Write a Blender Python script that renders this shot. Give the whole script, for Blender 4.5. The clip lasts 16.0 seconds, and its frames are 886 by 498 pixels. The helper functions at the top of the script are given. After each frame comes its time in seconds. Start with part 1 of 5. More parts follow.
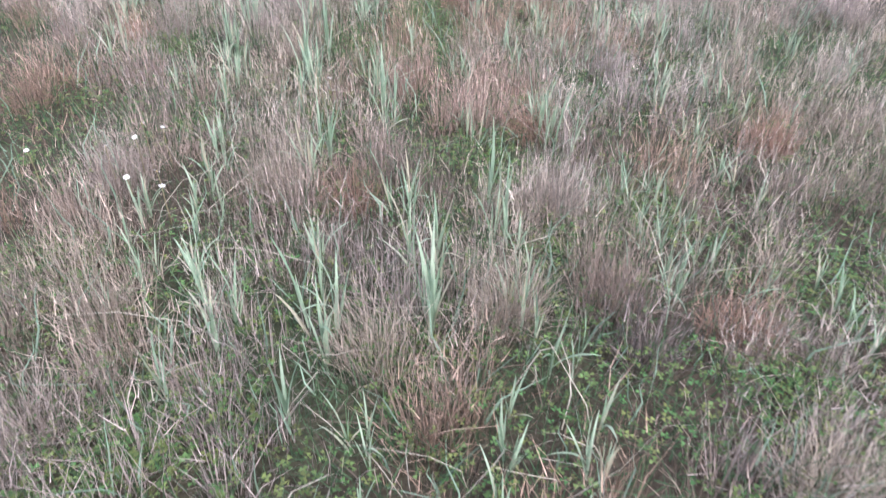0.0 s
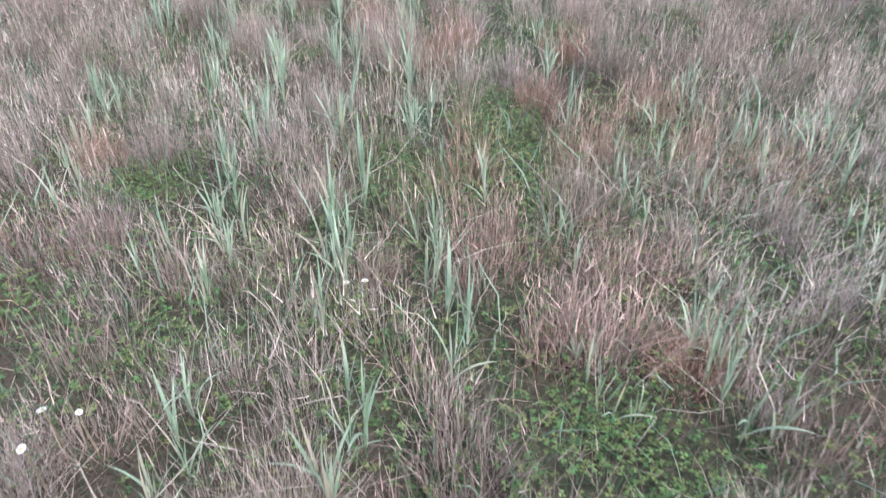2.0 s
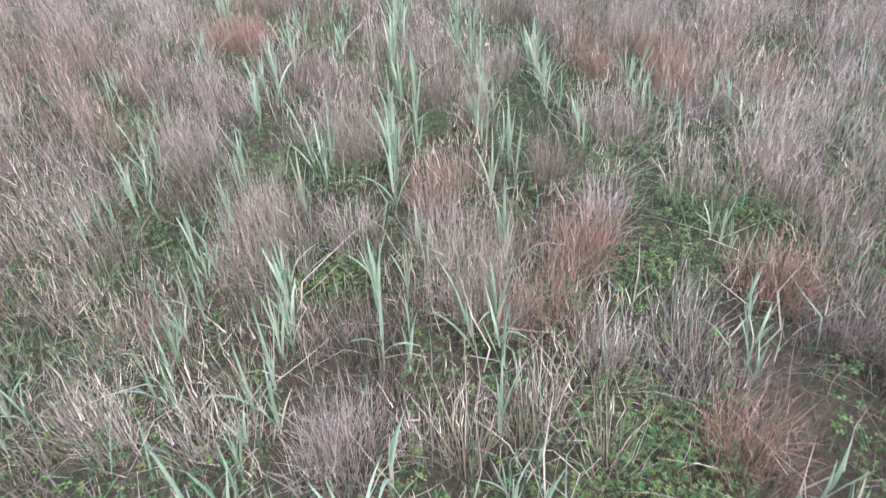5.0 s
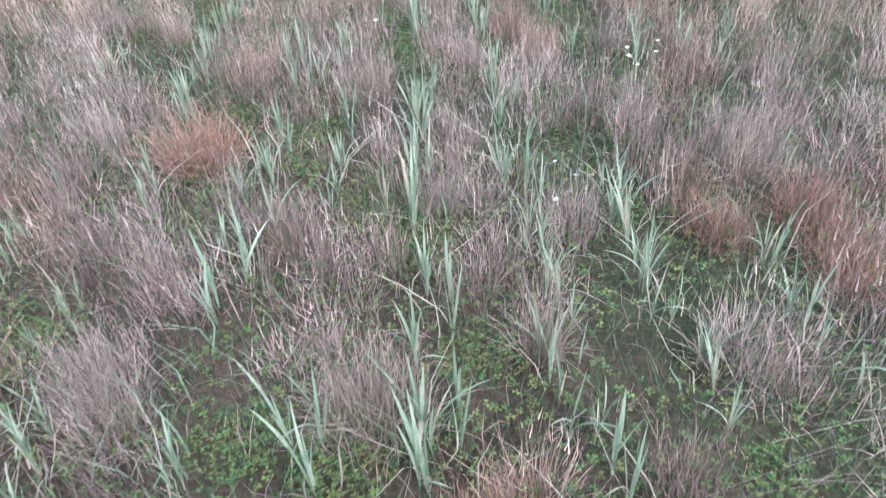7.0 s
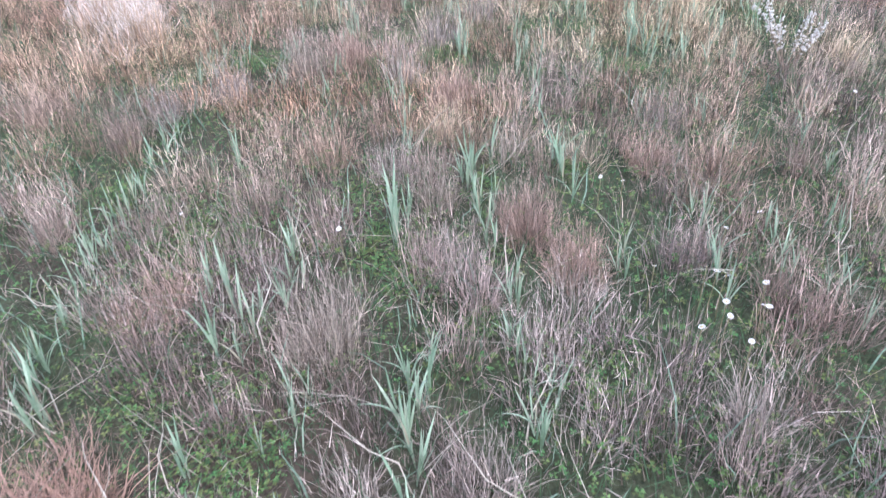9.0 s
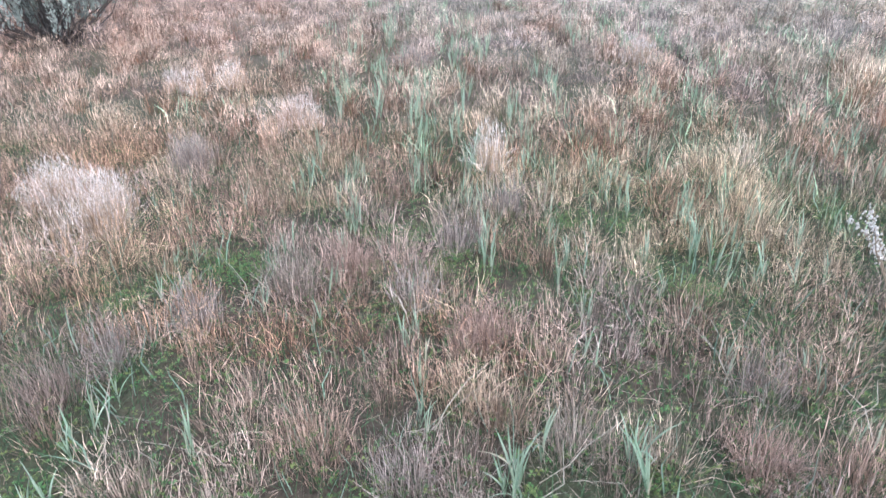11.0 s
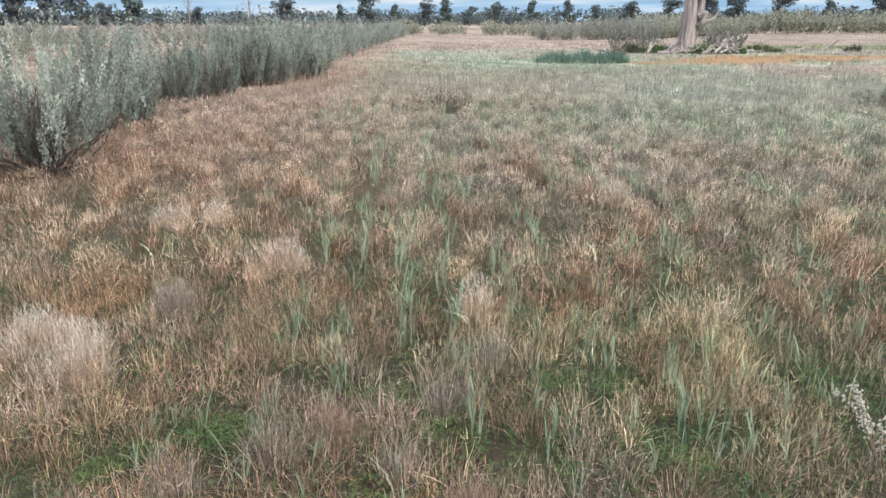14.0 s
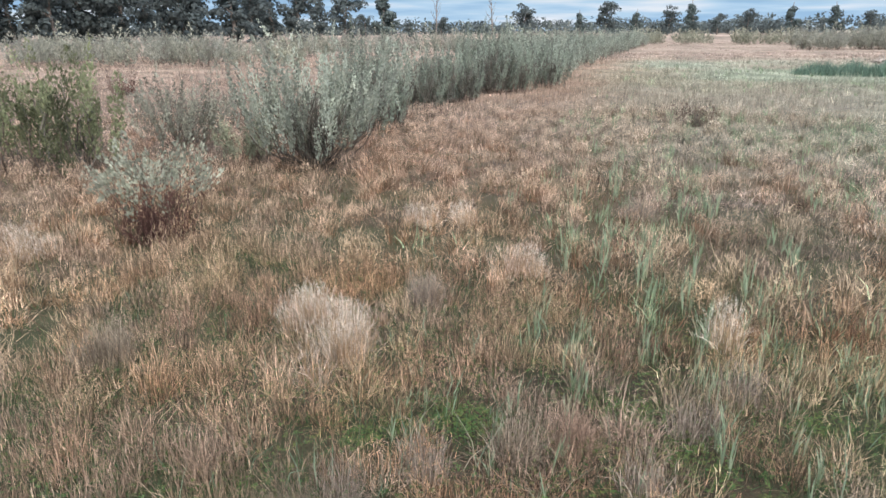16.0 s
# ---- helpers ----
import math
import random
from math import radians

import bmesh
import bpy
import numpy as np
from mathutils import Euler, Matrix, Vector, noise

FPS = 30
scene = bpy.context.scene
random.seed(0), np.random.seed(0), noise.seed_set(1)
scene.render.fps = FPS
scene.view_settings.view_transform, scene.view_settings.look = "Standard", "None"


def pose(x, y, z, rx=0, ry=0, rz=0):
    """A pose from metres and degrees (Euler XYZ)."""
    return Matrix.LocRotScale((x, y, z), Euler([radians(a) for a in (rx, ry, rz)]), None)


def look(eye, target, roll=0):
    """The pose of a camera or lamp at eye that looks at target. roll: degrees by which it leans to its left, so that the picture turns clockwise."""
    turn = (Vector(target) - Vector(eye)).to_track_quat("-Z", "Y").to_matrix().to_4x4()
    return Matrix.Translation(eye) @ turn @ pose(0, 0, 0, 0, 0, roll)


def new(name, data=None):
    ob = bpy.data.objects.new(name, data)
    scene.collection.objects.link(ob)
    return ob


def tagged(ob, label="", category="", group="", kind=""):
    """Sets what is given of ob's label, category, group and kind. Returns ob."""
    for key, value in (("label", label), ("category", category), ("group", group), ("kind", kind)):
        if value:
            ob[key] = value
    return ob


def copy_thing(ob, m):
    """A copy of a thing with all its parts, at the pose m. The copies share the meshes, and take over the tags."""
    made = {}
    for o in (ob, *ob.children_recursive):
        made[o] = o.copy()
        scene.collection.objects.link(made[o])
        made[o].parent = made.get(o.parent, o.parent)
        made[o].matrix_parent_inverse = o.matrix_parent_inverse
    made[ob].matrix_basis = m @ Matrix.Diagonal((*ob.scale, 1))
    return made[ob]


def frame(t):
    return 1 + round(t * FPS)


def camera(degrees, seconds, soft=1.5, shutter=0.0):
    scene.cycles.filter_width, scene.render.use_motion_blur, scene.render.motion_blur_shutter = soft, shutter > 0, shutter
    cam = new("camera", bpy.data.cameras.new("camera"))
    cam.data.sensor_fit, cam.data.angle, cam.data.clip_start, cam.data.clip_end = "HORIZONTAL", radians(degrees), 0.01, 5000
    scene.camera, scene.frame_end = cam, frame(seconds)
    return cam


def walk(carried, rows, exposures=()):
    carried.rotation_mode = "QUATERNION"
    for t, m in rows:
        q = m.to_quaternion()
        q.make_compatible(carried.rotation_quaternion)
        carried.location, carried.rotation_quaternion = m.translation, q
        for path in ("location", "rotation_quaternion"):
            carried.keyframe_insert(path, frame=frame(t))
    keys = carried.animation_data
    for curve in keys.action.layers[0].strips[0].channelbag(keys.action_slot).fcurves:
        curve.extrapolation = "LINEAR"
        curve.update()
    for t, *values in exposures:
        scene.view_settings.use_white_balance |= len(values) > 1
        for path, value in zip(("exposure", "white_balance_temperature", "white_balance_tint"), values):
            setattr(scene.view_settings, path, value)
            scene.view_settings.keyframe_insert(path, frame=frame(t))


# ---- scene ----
cam = camera(65.2, 16.0, soft=1.5, shutter=0.2)
PATH = [
    (0, (0.169, 0.571, 1.461), (0.13, 2.178, 0.272), 1.6),
    (0.5, (0.059, 0.969, 1.442), (0.008, 2.574, 0.25), 1.3),
    (1, (-0.002, 1.282, 1.47), (-0.077, 2.893, 0.287), 0.9),
    (1.5, (-0.028, 1.666, 1.425), (-0.138, 3.283, 0.252), 0.2),
    (2, (-0.087, 2.015, 1.432), (-0.225, 3.632, 0.262), 0.1),
    (2.5, (-0.211, 2.429, 1.393), (-0.396, 4.056, 0.245), -1.4),
    (3, (-0.285, 2.737, 1.452), (-0.483, 4.347, 0.283), -1.1),
    (3.5, (-0.29, 3.148, 1.474), (-0.522, 4.74, 0.287), -2.0),
    (3.7, (-0.307, 3.264, 1.496), (-0.549, 4.849, 0.3), -2.5),
    (5.8, (-0.437, 4.552, 1.607), (-0.867, 6.082, 0.394), -4.4),
    (6, (-0.506, 4.715, 1.633), (-0.927, 6.231, 0.398), -4.3),
    (6.5, (-0.708, 5.147, 1.644), (-1.124, 6.653, 0.395), -4.6),
    (7, (-0.8, 5.476, 1.633), (-1.187, 6.98, 0.373), -4.2),
    (7.5, (-0.862, 5.976, 1.636), (-1.218, 7.49, 0.379), -3.6),
    (8, (-0.975, 6.358, 1.646), (-1.307, 7.888, 0.4), -3.5),
    (8.5, (-1.184, 6.756, 1.691), (-1.486, 8.317, 0.478), -2.9),
    (9, (-1.234, 7.035, 1.7), (-1.531, 8.615, 0.511), -3.0),
    (9.5, (-1.226, 7.468, 1.672), (-1.532, 9.065, 0.508), -3.2),
    (10, (-1.321, 7.789, 1.679), (-1.638, 9.414, 0.556), -3.0),
    (10.2, (-1.383, 7.922, 1.68), (-1.707, 9.569, 0.594), -3.0),
    (12.3, (-1.614, 8.231, 2.047), (-1.829, 10.097, 1.358), -0.1),
    (12.5, (-1.614, 8.233, 2.043), (-1.827, 10.108, 1.382), -0.2),
    (13, (-1.616, 8.235, 2.041), (-1.822, 10.124, 1.416), -0.2),
    (13.5, (-1.615, 8.239, 2.041), (-1.82, 10.129, 1.42), -0.2),
    (14, (-1.622, 8.241, 2.041), (-1.863, 10.126, 1.417), 0.0),
    (14.5, (-1.645, 8.224, 2.04), (-1.994, 10.093, 1.418), 0.1),
    (15, (-1.707, 8.187, 2.056), (-2.234, 10.016, 1.441), 0.1),
    (15.5, (-1.775, 8.156, 2.068), (-2.489, 9.922, 1.461), -0.0),
    (16, (-1.811, 8.132, 2.06), (-2.645, 9.848, 1.46), -0.3),
]

# ---- light ----
EXPOSURE = [(0.0, 1.47, 5760, 22), (2.0, 1.4, 5680, 20), (6.0, 1.4, 5600, 20), (8.5, 1.4, 5380, 22), (10.2, 1.36, 5330, 22), (12.3, 0.88, 5800, 10), (13.3, 0.68, 6200, 10), (16.0, 0.65, 6400, 11.5)]
walk(cam, [(t, look(eye, aim, lean)) for t, eye, aim, lean in PATH], EXPOSURE)

world = bpy.data.worlds.new("overcast_world")
scene.world = world
world.use_nodes = True
wn, wl = world.node_tree.nodes, world.node_tree.links
sky = wn.new("ShaderNodeTexSky")
sky.sky_type, sky.sun_disc = "NISHITA", False
sky.sun_elevation, sky.sun_rotation = radians(48), radians(140)
sky.air_density, sky.dust_density = 1.0, 3.0
veil = wn.new("ShaderNodeMixRGB")
veil.inputs["Fac"].default_value = 0.5
veil.inputs["Color2"].default_value = (7.0, 7.3, 7.8, 1)
wl.new(sky.outputs["Color"], veil.inputs["Color1"])
wl.new(veil.outputs["Color"], wn["Background"].inputs["Color"])
wn["Background"].inputs["Strength"].default_value = 0.15

sun = new("sun", bpy.data.lights.new("sun", "SUN"))
sun.data.energy, sun.data.angle, sun.data.color = 1.5, radians(20), (1.0, 0.95, 0.88)
sun.matrix_world = look((0, 0, 50), (0 - 31, 50 * 0.9 - 8, 0))


# ---- materials ----
def material(name, rough=0.8):
    m = bpy.data.materials.new(name)
    m.use_nodes = True
    b = m.node_tree.nodes["Principled BSDF"]
    b.inputs["Roughness"].default_value = rough
    b.inputs["Specular IOR Level"].default_value = 0.25
    return m, m.node_tree.nodes, m.node_tree.links, b


def add_noise(nodes, links, scale, detail=4.0, coord="Object", stretch=None):
    tc = nodes.new("ShaderNodeTexCoord")
    tex = nodes.new("ShaderNodeTexNoise")
    tex.inputs["Scale"].default_value, tex.inputs["Detail"].default_value = scale, detail
    if stretch:
        mp = nodes.new("ShaderNodeMapping")
        mp.inputs["Scale"].default_value = stretch
        links.new(tc.outputs[coord], mp.inputs["Vector"])
        links.new(mp.outputs["Vector"], tex.inputs["Vector"])
    else:
        links.new(tc.outputs[coord], tex.inputs["Vector"])
    return tex.outputs["Fac"]


def ramp(nodes, links, fac, stops):
    r = nodes.new("ShaderNodeValToRGB")
    e = r.color_ramp.elements
    while len(e) < len(stops):
        e.new(0.5)
    for el, (p, c) in zip(e, stops):
        el.position, el.color = p, (*c, 1)
    links.new(fac, r.inputs["Fac"])
    return r.outputs["Color"]


def mix(nodes, links, a, b, fac=1.0, kind="MULTIPLY"):
    m = nodes.new("ShaderNodeMixRGB")
    m.blend_type = kind
    for sock, v in (("Color1", a), ("Color2", b), ("Fac", fac)):
        if isinstance(v, (int, float)):
            m.inputs[sock].default_value = v
        elif isinstance(v, tuple):
            m.inputs[sock].default_value = (*v, 1)
        else:
            links.new(v, m.inputs[sock])
    return m.outputs["Color"]


def bump(nodes, links, b, height, strength=0.5, dist=0.01):
    n = nodes.new("ShaderNodeBump")
    n.inputs["Strength"].default_value, n.inputs["Distance"].default_value = strength, dist
    links.new(height, n.inputs["Height"])
    links.new(n.outputs["Normal"], b.inputs["Normal"])


def thin_leaf(m, nodes, links, b, colour, share):
    """Lets part of the light through a thin leaf."""
    tr = nodes.new("ShaderNodeBsdfTranslucent")
    links.new(colour, tr.inputs["Color"])
    ms = nodes.new("ShaderNodeMixShader")
    ms.inputs["Fac"].default_value = share
    links.new(b.outputs["BSDF"], ms.inputs[1])
    links.new(tr.outputs["BSDF"], ms.inputs[2])
    links.new(ms.outputs["Shader"], nodes["Material Output"].inputs["Surface"])


def blade_material(name, rough, share, spread=0.35, grain=60.0):
    """Plant colour from each blade's own tint, varied blade by blade and along it."""
    m, n, l, b = material(name, rough)
    at = n.new("ShaderNodeAttribute")
    at.attribute_name = "tint"
    geo = n.new("ShaderNodeNewGeometry")
    vary = ramp(n, l, geo.outputs["Random Per Island"],
                [(0.0, (1 - spread,) * 3), (0.5, (1.0, 1.0, 1.0)), (1.0, (1 + spread, 1 + spread * 0.95, 1 + spread * 0.85))])
    c = mix(n, l, at.outputs["Color"], vary)
    spots = ramp(n, l, add_noise(n, l, grain), [(0.3, (0.82, 0.8, 0.76)), (0.7, (1.12, 1.12, 1.12))])
    c = mix(n, l, c, spots)
    l.new(c, b.inputs["Base Color"])
    if share:
        thin_leaf(m, n, l, b, c, share)
    return m


def leaf_material(name, low, high, rough=0.5, share=0.25, coord="Object", grain=30.0, stretch=None, withered=None):
    """Leaf colour between two shades, varied by the object's own chance and by streaks."""
    m, n, l, b = material(name, rough)
    info = n.new("ShaderNodeObjectInfo")
    c = ramp(n, l, info.outputs["Random"], [(0.0, low), (1.0, high)] if not withered else [(0.0, low), (0.84, high), (0.93, withered), (1.0, withered)])
    streak = ramp(n, l, add_noise(n, l, grain, 3.0, coord, stretch), [(0.3, (0.8, 0.82, 0.8)), (0.7, (1.15, 1.12, 1.1))])
    c = mix(n, l, c, streak)
    l.new(c, b.inputs["Base Color"])
    if share:
        thin_leaf(m, n, l, b, c, share)
    return m


M_DRY = blade_material("dry_grass", 0.8, 0.17, 0.12)
M_HERB = blade_material("herb_leaf", 0.65, 0.25, 0.2)
M_SHRUB = blade_material("shrub_leaf", 0.85, 0.12, 0.13, 5.0)
M_TREE = blade_material("tree_leaf", 0.9, 0.1, 0.12, 0.6)
M_BLADE = leaf_material("green_blade", (0.22, 0.315, 0.195), (0.41, 0.5, 0.345), 0.45, 0.25, "Object", 9.0, (8, 8, 0.7), (0.46, 0.42, 0.29))


def bark_material(name, low, high, scale=6.0, stretch=(1, 1, 0.18)):
    m, n, l, b = material(name, 0.85)
    f = add_noise(n, l, scale, 6.0, "Object", stretch)
    g = add_noise(n, l, scale * 5, 5.0, "Object", stretch)
    c = ramp(n, l, f, [(0.3, low), (0.55, high), (0.75, tuple(min(1, v * 1.25) for v in high))])
    c = mix(n, l, c, ramp(n, l, g, [(0.35, (0.7, 0.68, 0.66)), (0.65, (1.1, 1.1, 1.1))]))
    l.new(c, b.inputs["Base Color"])
    bump(n, l, b, g, 0.6, 0.03)
    return m


M_DEADWOOD = bark_material("bleached_wood", (0.13, 0.105, 0.095), (0.45, 0.385, 0.35), 3.2, (1.6, 1.6, 0.12))
M_GREYWOOD = bark_material("grey_wood", (0.17, 0.145, 0.13), (0.44, 0.39, 0.35), 4.0)
M_TWIG = bark_material("shrub_stem", (0.09, 0.07, 0.06), (0.2, 0.16, 0.13), 20.0)
M_REDTWIG = bark_material("reddish_twig", (0.07, 0.035, 0.03), (0.17, 0.09, 0.075), 20.0)
M_BARK = bark_material("tree_bark", (0.12, 0.1, 0.09), (0.32, 0.28, 0.25), 3.0)
M_PETAL = leaf_material("white_petal", (0.72, 0.7, 0.64), (0.82, 0.8, 0.76), 0.6, 0.2, grain=200.0)
M_DISC = leaf_material("flower_centre", (0.45, 0.33, 0.1), (0.55, 0.42, 0.16), 0.8, 0, grain=400.0)
M_SEED = leaf_material("pale_seed", (0.52, 0.48, 0.41), (0.66, 0.62, 0.54), 0.85, 0.1, grain=120.0)


def ground_material():
    m, n, l, b = material("soil_and_litter", 0.95)
    at = n.new("ShaderNodeAttribute")
    at.attribute_name = "tint"
    fine = add_noise(n, l, 55.0, 8.0)
    mid = add_noise(n, l, 4.0, 6.0)
    wide = add_noise(n, l, 0.35, 6.0)
    c = mix(n, l, at.outputs["Color"], ramp(n, l, fine, [(0.3, (0.6, 0.58, 0.55)), (0.7, (1.3, 1.28, 1.25))]))
    c = mix(n, l, c, ramp(n, l, mid, [(0.3, (0.72, 0.74, 0.7)), (0.7, (1.2, 1.18, 1.15))]))
    c = mix(n, l, c, ramp(n, l, wide, [(0.35, (0.85, 0.9, 0.85)), (0.65, (1.12, 1.08, 1.08))]))
    l.new(c, b.inputs["Base Color"])
    bump(n, l, b, fine, 0.7, 0.02)
    return m


M_GROUND = ground_material()


def cloud_material():
    m = bpy.data.materials.new("cloud_streaks")
    m.use_nodes = True
    n, l = m.node_tree.nodes, m.node_tree.links
    n.remove(n["Principled BSDF"])
    f = add_noise(n, l, 0.0022, 4.0, "Object", (1, 1, 14))
    c = ramp(n, l, f, [(0.38, (0.36, 0.57, 0.8)), (0.52, (0.52, 0.72, 0.9)), (0.66, (0.82, 0.89, 0.96))])
    e = n.new("ShaderNodeEmission")
    l.new(c, e.inputs["Color"])
    e.inputs["Strength"].default_value = 0.6
    l.new(e.outputs["Emission"], n["Material Output"].inputs["Surface"])
    return m


M_CLOUD = cloud_material()

# ---- numbers and shapes ----
rng = np.random.default_rng(7)


def value_noise(x, y, size, seed=0):
    """Smooth noise from 0 to 1 over the plan, with lumps of the given size in metres."""
    u, v = np.asarray(x) / size + 1000.5, np.asarray(y) / size + 1000.5
    i, j = np.floor(u).astype(np.int64), np.floor(v).astype(np.int64)
    a, b = u - i, v - j
    a, b = a * a * (3 - 2 * a), b * b * (3 - 2 * b)

    def h(p, q):
        s = np.sin(p * 127.1 + q * 311.7 + seed * 74.7) * 43758.5453
        return s - np.floor(s)
    return (h(i, j) * (1 - a) + h(i + 1, j) * a) * (1 - b) + (h(i, j + 1) * (1 - a) + h(i + 1, j + 1) * a) * b


def make_mesh(name, verts, tris, mat, tint=None, smooth=False):
    me = bpy.data.meshes.new(name)
    verts, tris = np.asarray(verts, np.float32), np.asarray(tris, np.int32)
    me.vertices.add(len(verts))
    me.vertices.foreach_set("co", verts.ravel())
    me.loops.add(tris.size)
    me.loops.foreach_set("vertex_index", tris.ravel())
    me.polygons.add(len(tris))
    me.polygons.foreach_set("loop_start", np.arange(0, tris.size, 3, dtype=np.int32))
    if smooth:
        me.polygons.foreach_set("use_smooth", np.ones(len(tris), bool))
    if tint is not None:
        at = me.attributes.new("tint", "FLOAT_COLOR", "POINT")
        at.data.foreach_set("color", np.concatenate([np.asarray(tint, np.float32), np.ones((len(verts), 1), np.float32)], 1).ravel())
    me.materials.append(mat)
    me.update(calc_edges=True)
    me.validate()
    return me


def part(name, mesh, parent, label=""):
    ob = new(name, mesh)
    ob.parent = parent
    return tagged(ob, label)


def blade_arrays(base, h, az, lean, curl, width, tint, levels=(0.0, 0.5, 1.0)):
    """Tapering blades of grass: a strip that leans and curls over, one island each."""
    n = len(base)
    d = np.stack([np.cos(az), np.sin(az), np.zeros(n)], 1)
    sa = az + np.pi / 2 + rng.normal(0, 0.7, n)
    s = np.stack([np.cos(sa), np.sin(sa), np.zeros(n)], 1)
    rows, k = [], len(levels)
    for t in levels:
        p = base + d * (h * (lean * t + curl * t * t))[:, None]
        p[:, 2] += h * (t - 0.45 * np.abs(curl) * t * t) * np.sqrt(np.maximum(0.05, 1 - np.minimum(lean, 0.95) ** 2))
        if 0 < t < 1:
            p[:, :2] += rng.normal(0, 0.055, (n, 2)) * h[:, None]
        if t < 1:
            w = (width * (1 - t ** 1.6) * 0.5)[:, None]
            rows += [p - s * w, p + s * w]
        else:
            rows += [p]
    m = len(rows)
    verts = np.stack(rows, 1).reshape(-1, 3)
    off = np.arange(n)[:, None, None] * m
    f = []
    for i in range(k - 1):
        a = 2 * i
        f += [(a, a + 1, a + 2)] if i == k - 2 else [(a, a + 1, a + 3), (a, a + 3, a + 2)]
    tris = (off + np.array(f)[None]).reshape(-1, 3)
    return verts, tris, np.repeat(tint, m, 0)


def join(pieces):
    v, f, c, o = [], [], [], 0
    for a, b, t in pieces:
        v.append(a), f.append(b + o), c.append(t)
        o += len(a)
    return np.concatenate(v), np.concatenate(f), np.concatenate(c)


def tube(points, radii, sides=6, rough=0.0, seed=0):
    """A tapering round bar along points, closed at its tip."""
    pts, r = np.asarray(points, float), np.asarray(radii, float)
    g = np.random.default_rng(seed)
    v, f = [], []
    for i, p in enumerate(pts):
        d = pts[min(i + 1, len(pts) - 1)] - pts[max(i - 1, 0)]
        d = d / (np.linalg.norm(d) + 1e-9)
        a = np.cross(d, (0.13, 0.97, 0.2) if abs(d[1]) < 0.9 else (1, 0, 0))
        a /= np.linalg.norm(a)
        b = np.cross(d, a)
        for k in range(sides):
            w = 2 * math.pi * k / sides
            v.append(p + (a * math.cos(w) + b * math.sin(w)) * r[i] * (1 + rough * g.uniform(-1, 1)))
    for i in range(len(pts) - 1):
        for k in range(sides):
            p, q = i * sides + k, i * sides + (k + 1) % sides
            f += [(p, q, q + sides), (p, q + sides, p + sides)]
    v.append(pts[-1]), v.append(pts[0])
    e, n = (len(pts) - 1) * sides, len(v)
    f += [(e + k, e + (k + 1) % sides, n - 2) for k in range(sides)] + [((k + 1) % sides, k, n - 1) for k in range(sides)]
    return np.array(v), np.array(f), np.ones((n, 3))


def bent(start, direction, length, steps, wander, g, rise=0.0):
    """A wandering line for stems and limbs."""
    p, d, out = np.array(start, float), np.array(direction, float), []
    d /= np.linalg.norm(d)
    for i in range(steps + 1):
        out.append(p.copy())
        p = p + d * length / steps
        d = d + g.normal(0, wander, 3) + np.array([0, 0, rise])
        d /= np.linalg.norm(d)
    return np.array(out)


# ---- the plan: plants of the field that stand out, as (x, y, height or radius) ----
CLUMPS_A = [(0.31, 1.57, 0.18), (-0.04, 1.62, 0.18), (0.53, 1.67, 0.26), (-0.21, 1.97, 0.42), (-0.52, 1.99, 0.35), (0.44, 2.04, 0.27), (0.12, 2.09,
    0.42), (1.38, 2.17, 0.18), (-0.83, 2.24, 0.18), (-0.62, 2.25, 0.18), (0.09, 2.31, 0.42), (-0.25, 2.34, 0.21), (0.88, 2.35, 0.18), (1.08, 2.36,
    0.18), (0.38, 2.47, 0.19), (0.86, 2.54, 0.18), (-0.94, 2.58, 0.18), (-0.72, 2.61, 0.18), (-0.02, 2.66, 0.35), (0.27, 2.68, 0.42), (0.95, 2.75,
    0.19), (-0.78, 2.77, 0.18), (0.8, 2.83, 0.18), (1.28, 2.99, 0.18), (-0.41, 3.02, 0.37), (-0.82, 3.08, 0.22), (-0.44, 3.19, 0.23), (0.24, 3.3,
    0.18), (0.57, 3.3, 0.32), (1.2, 3.37, 0.18)]
CLUMPS_B = [(0.59, 3.48, 0.24), (-0.21, 3.5, 0.41), (-0.95, 3.61, 0.2), (0.55, 3.63, 0.18), (-0.24, 3.75, 0.18), (1.47, 3.75, 0.18), (-0.58, 3.77,
    0.39), (1.12, 3.77, 0.26), (-1.22, 3.82, 0.18), (-0.98, 3.91, 0.27), (-0.3, 3.94, 0.25), (-0.6, 3.94, 0.24), (1.19, 3.99, 0.18), (0.16, 4.03,
    0.18), (-1.08, 4.11, 0.24), (-1.72, 4.18, 0.19), (2.24, 4.19, 0.18), (-0.64, 4.24, 0.42), (0.75, 4.25, 0.18), (0.44, 4.26, 0.19), (-1.11, 4.28,
    0.21), (-0.11, 4.41, 0.18), (-1.84, 4.44, 0.18), (0.93, 4.57, 0.31), (2.05, 4.58, 0.19), (-1.14, 4.66, 0.37), (0.6, 4.68, 0.22), (1.25, 4.73,
    0.29), (-1.89, 4.79, 0.22), (0.93, 4.8, 0.18)]
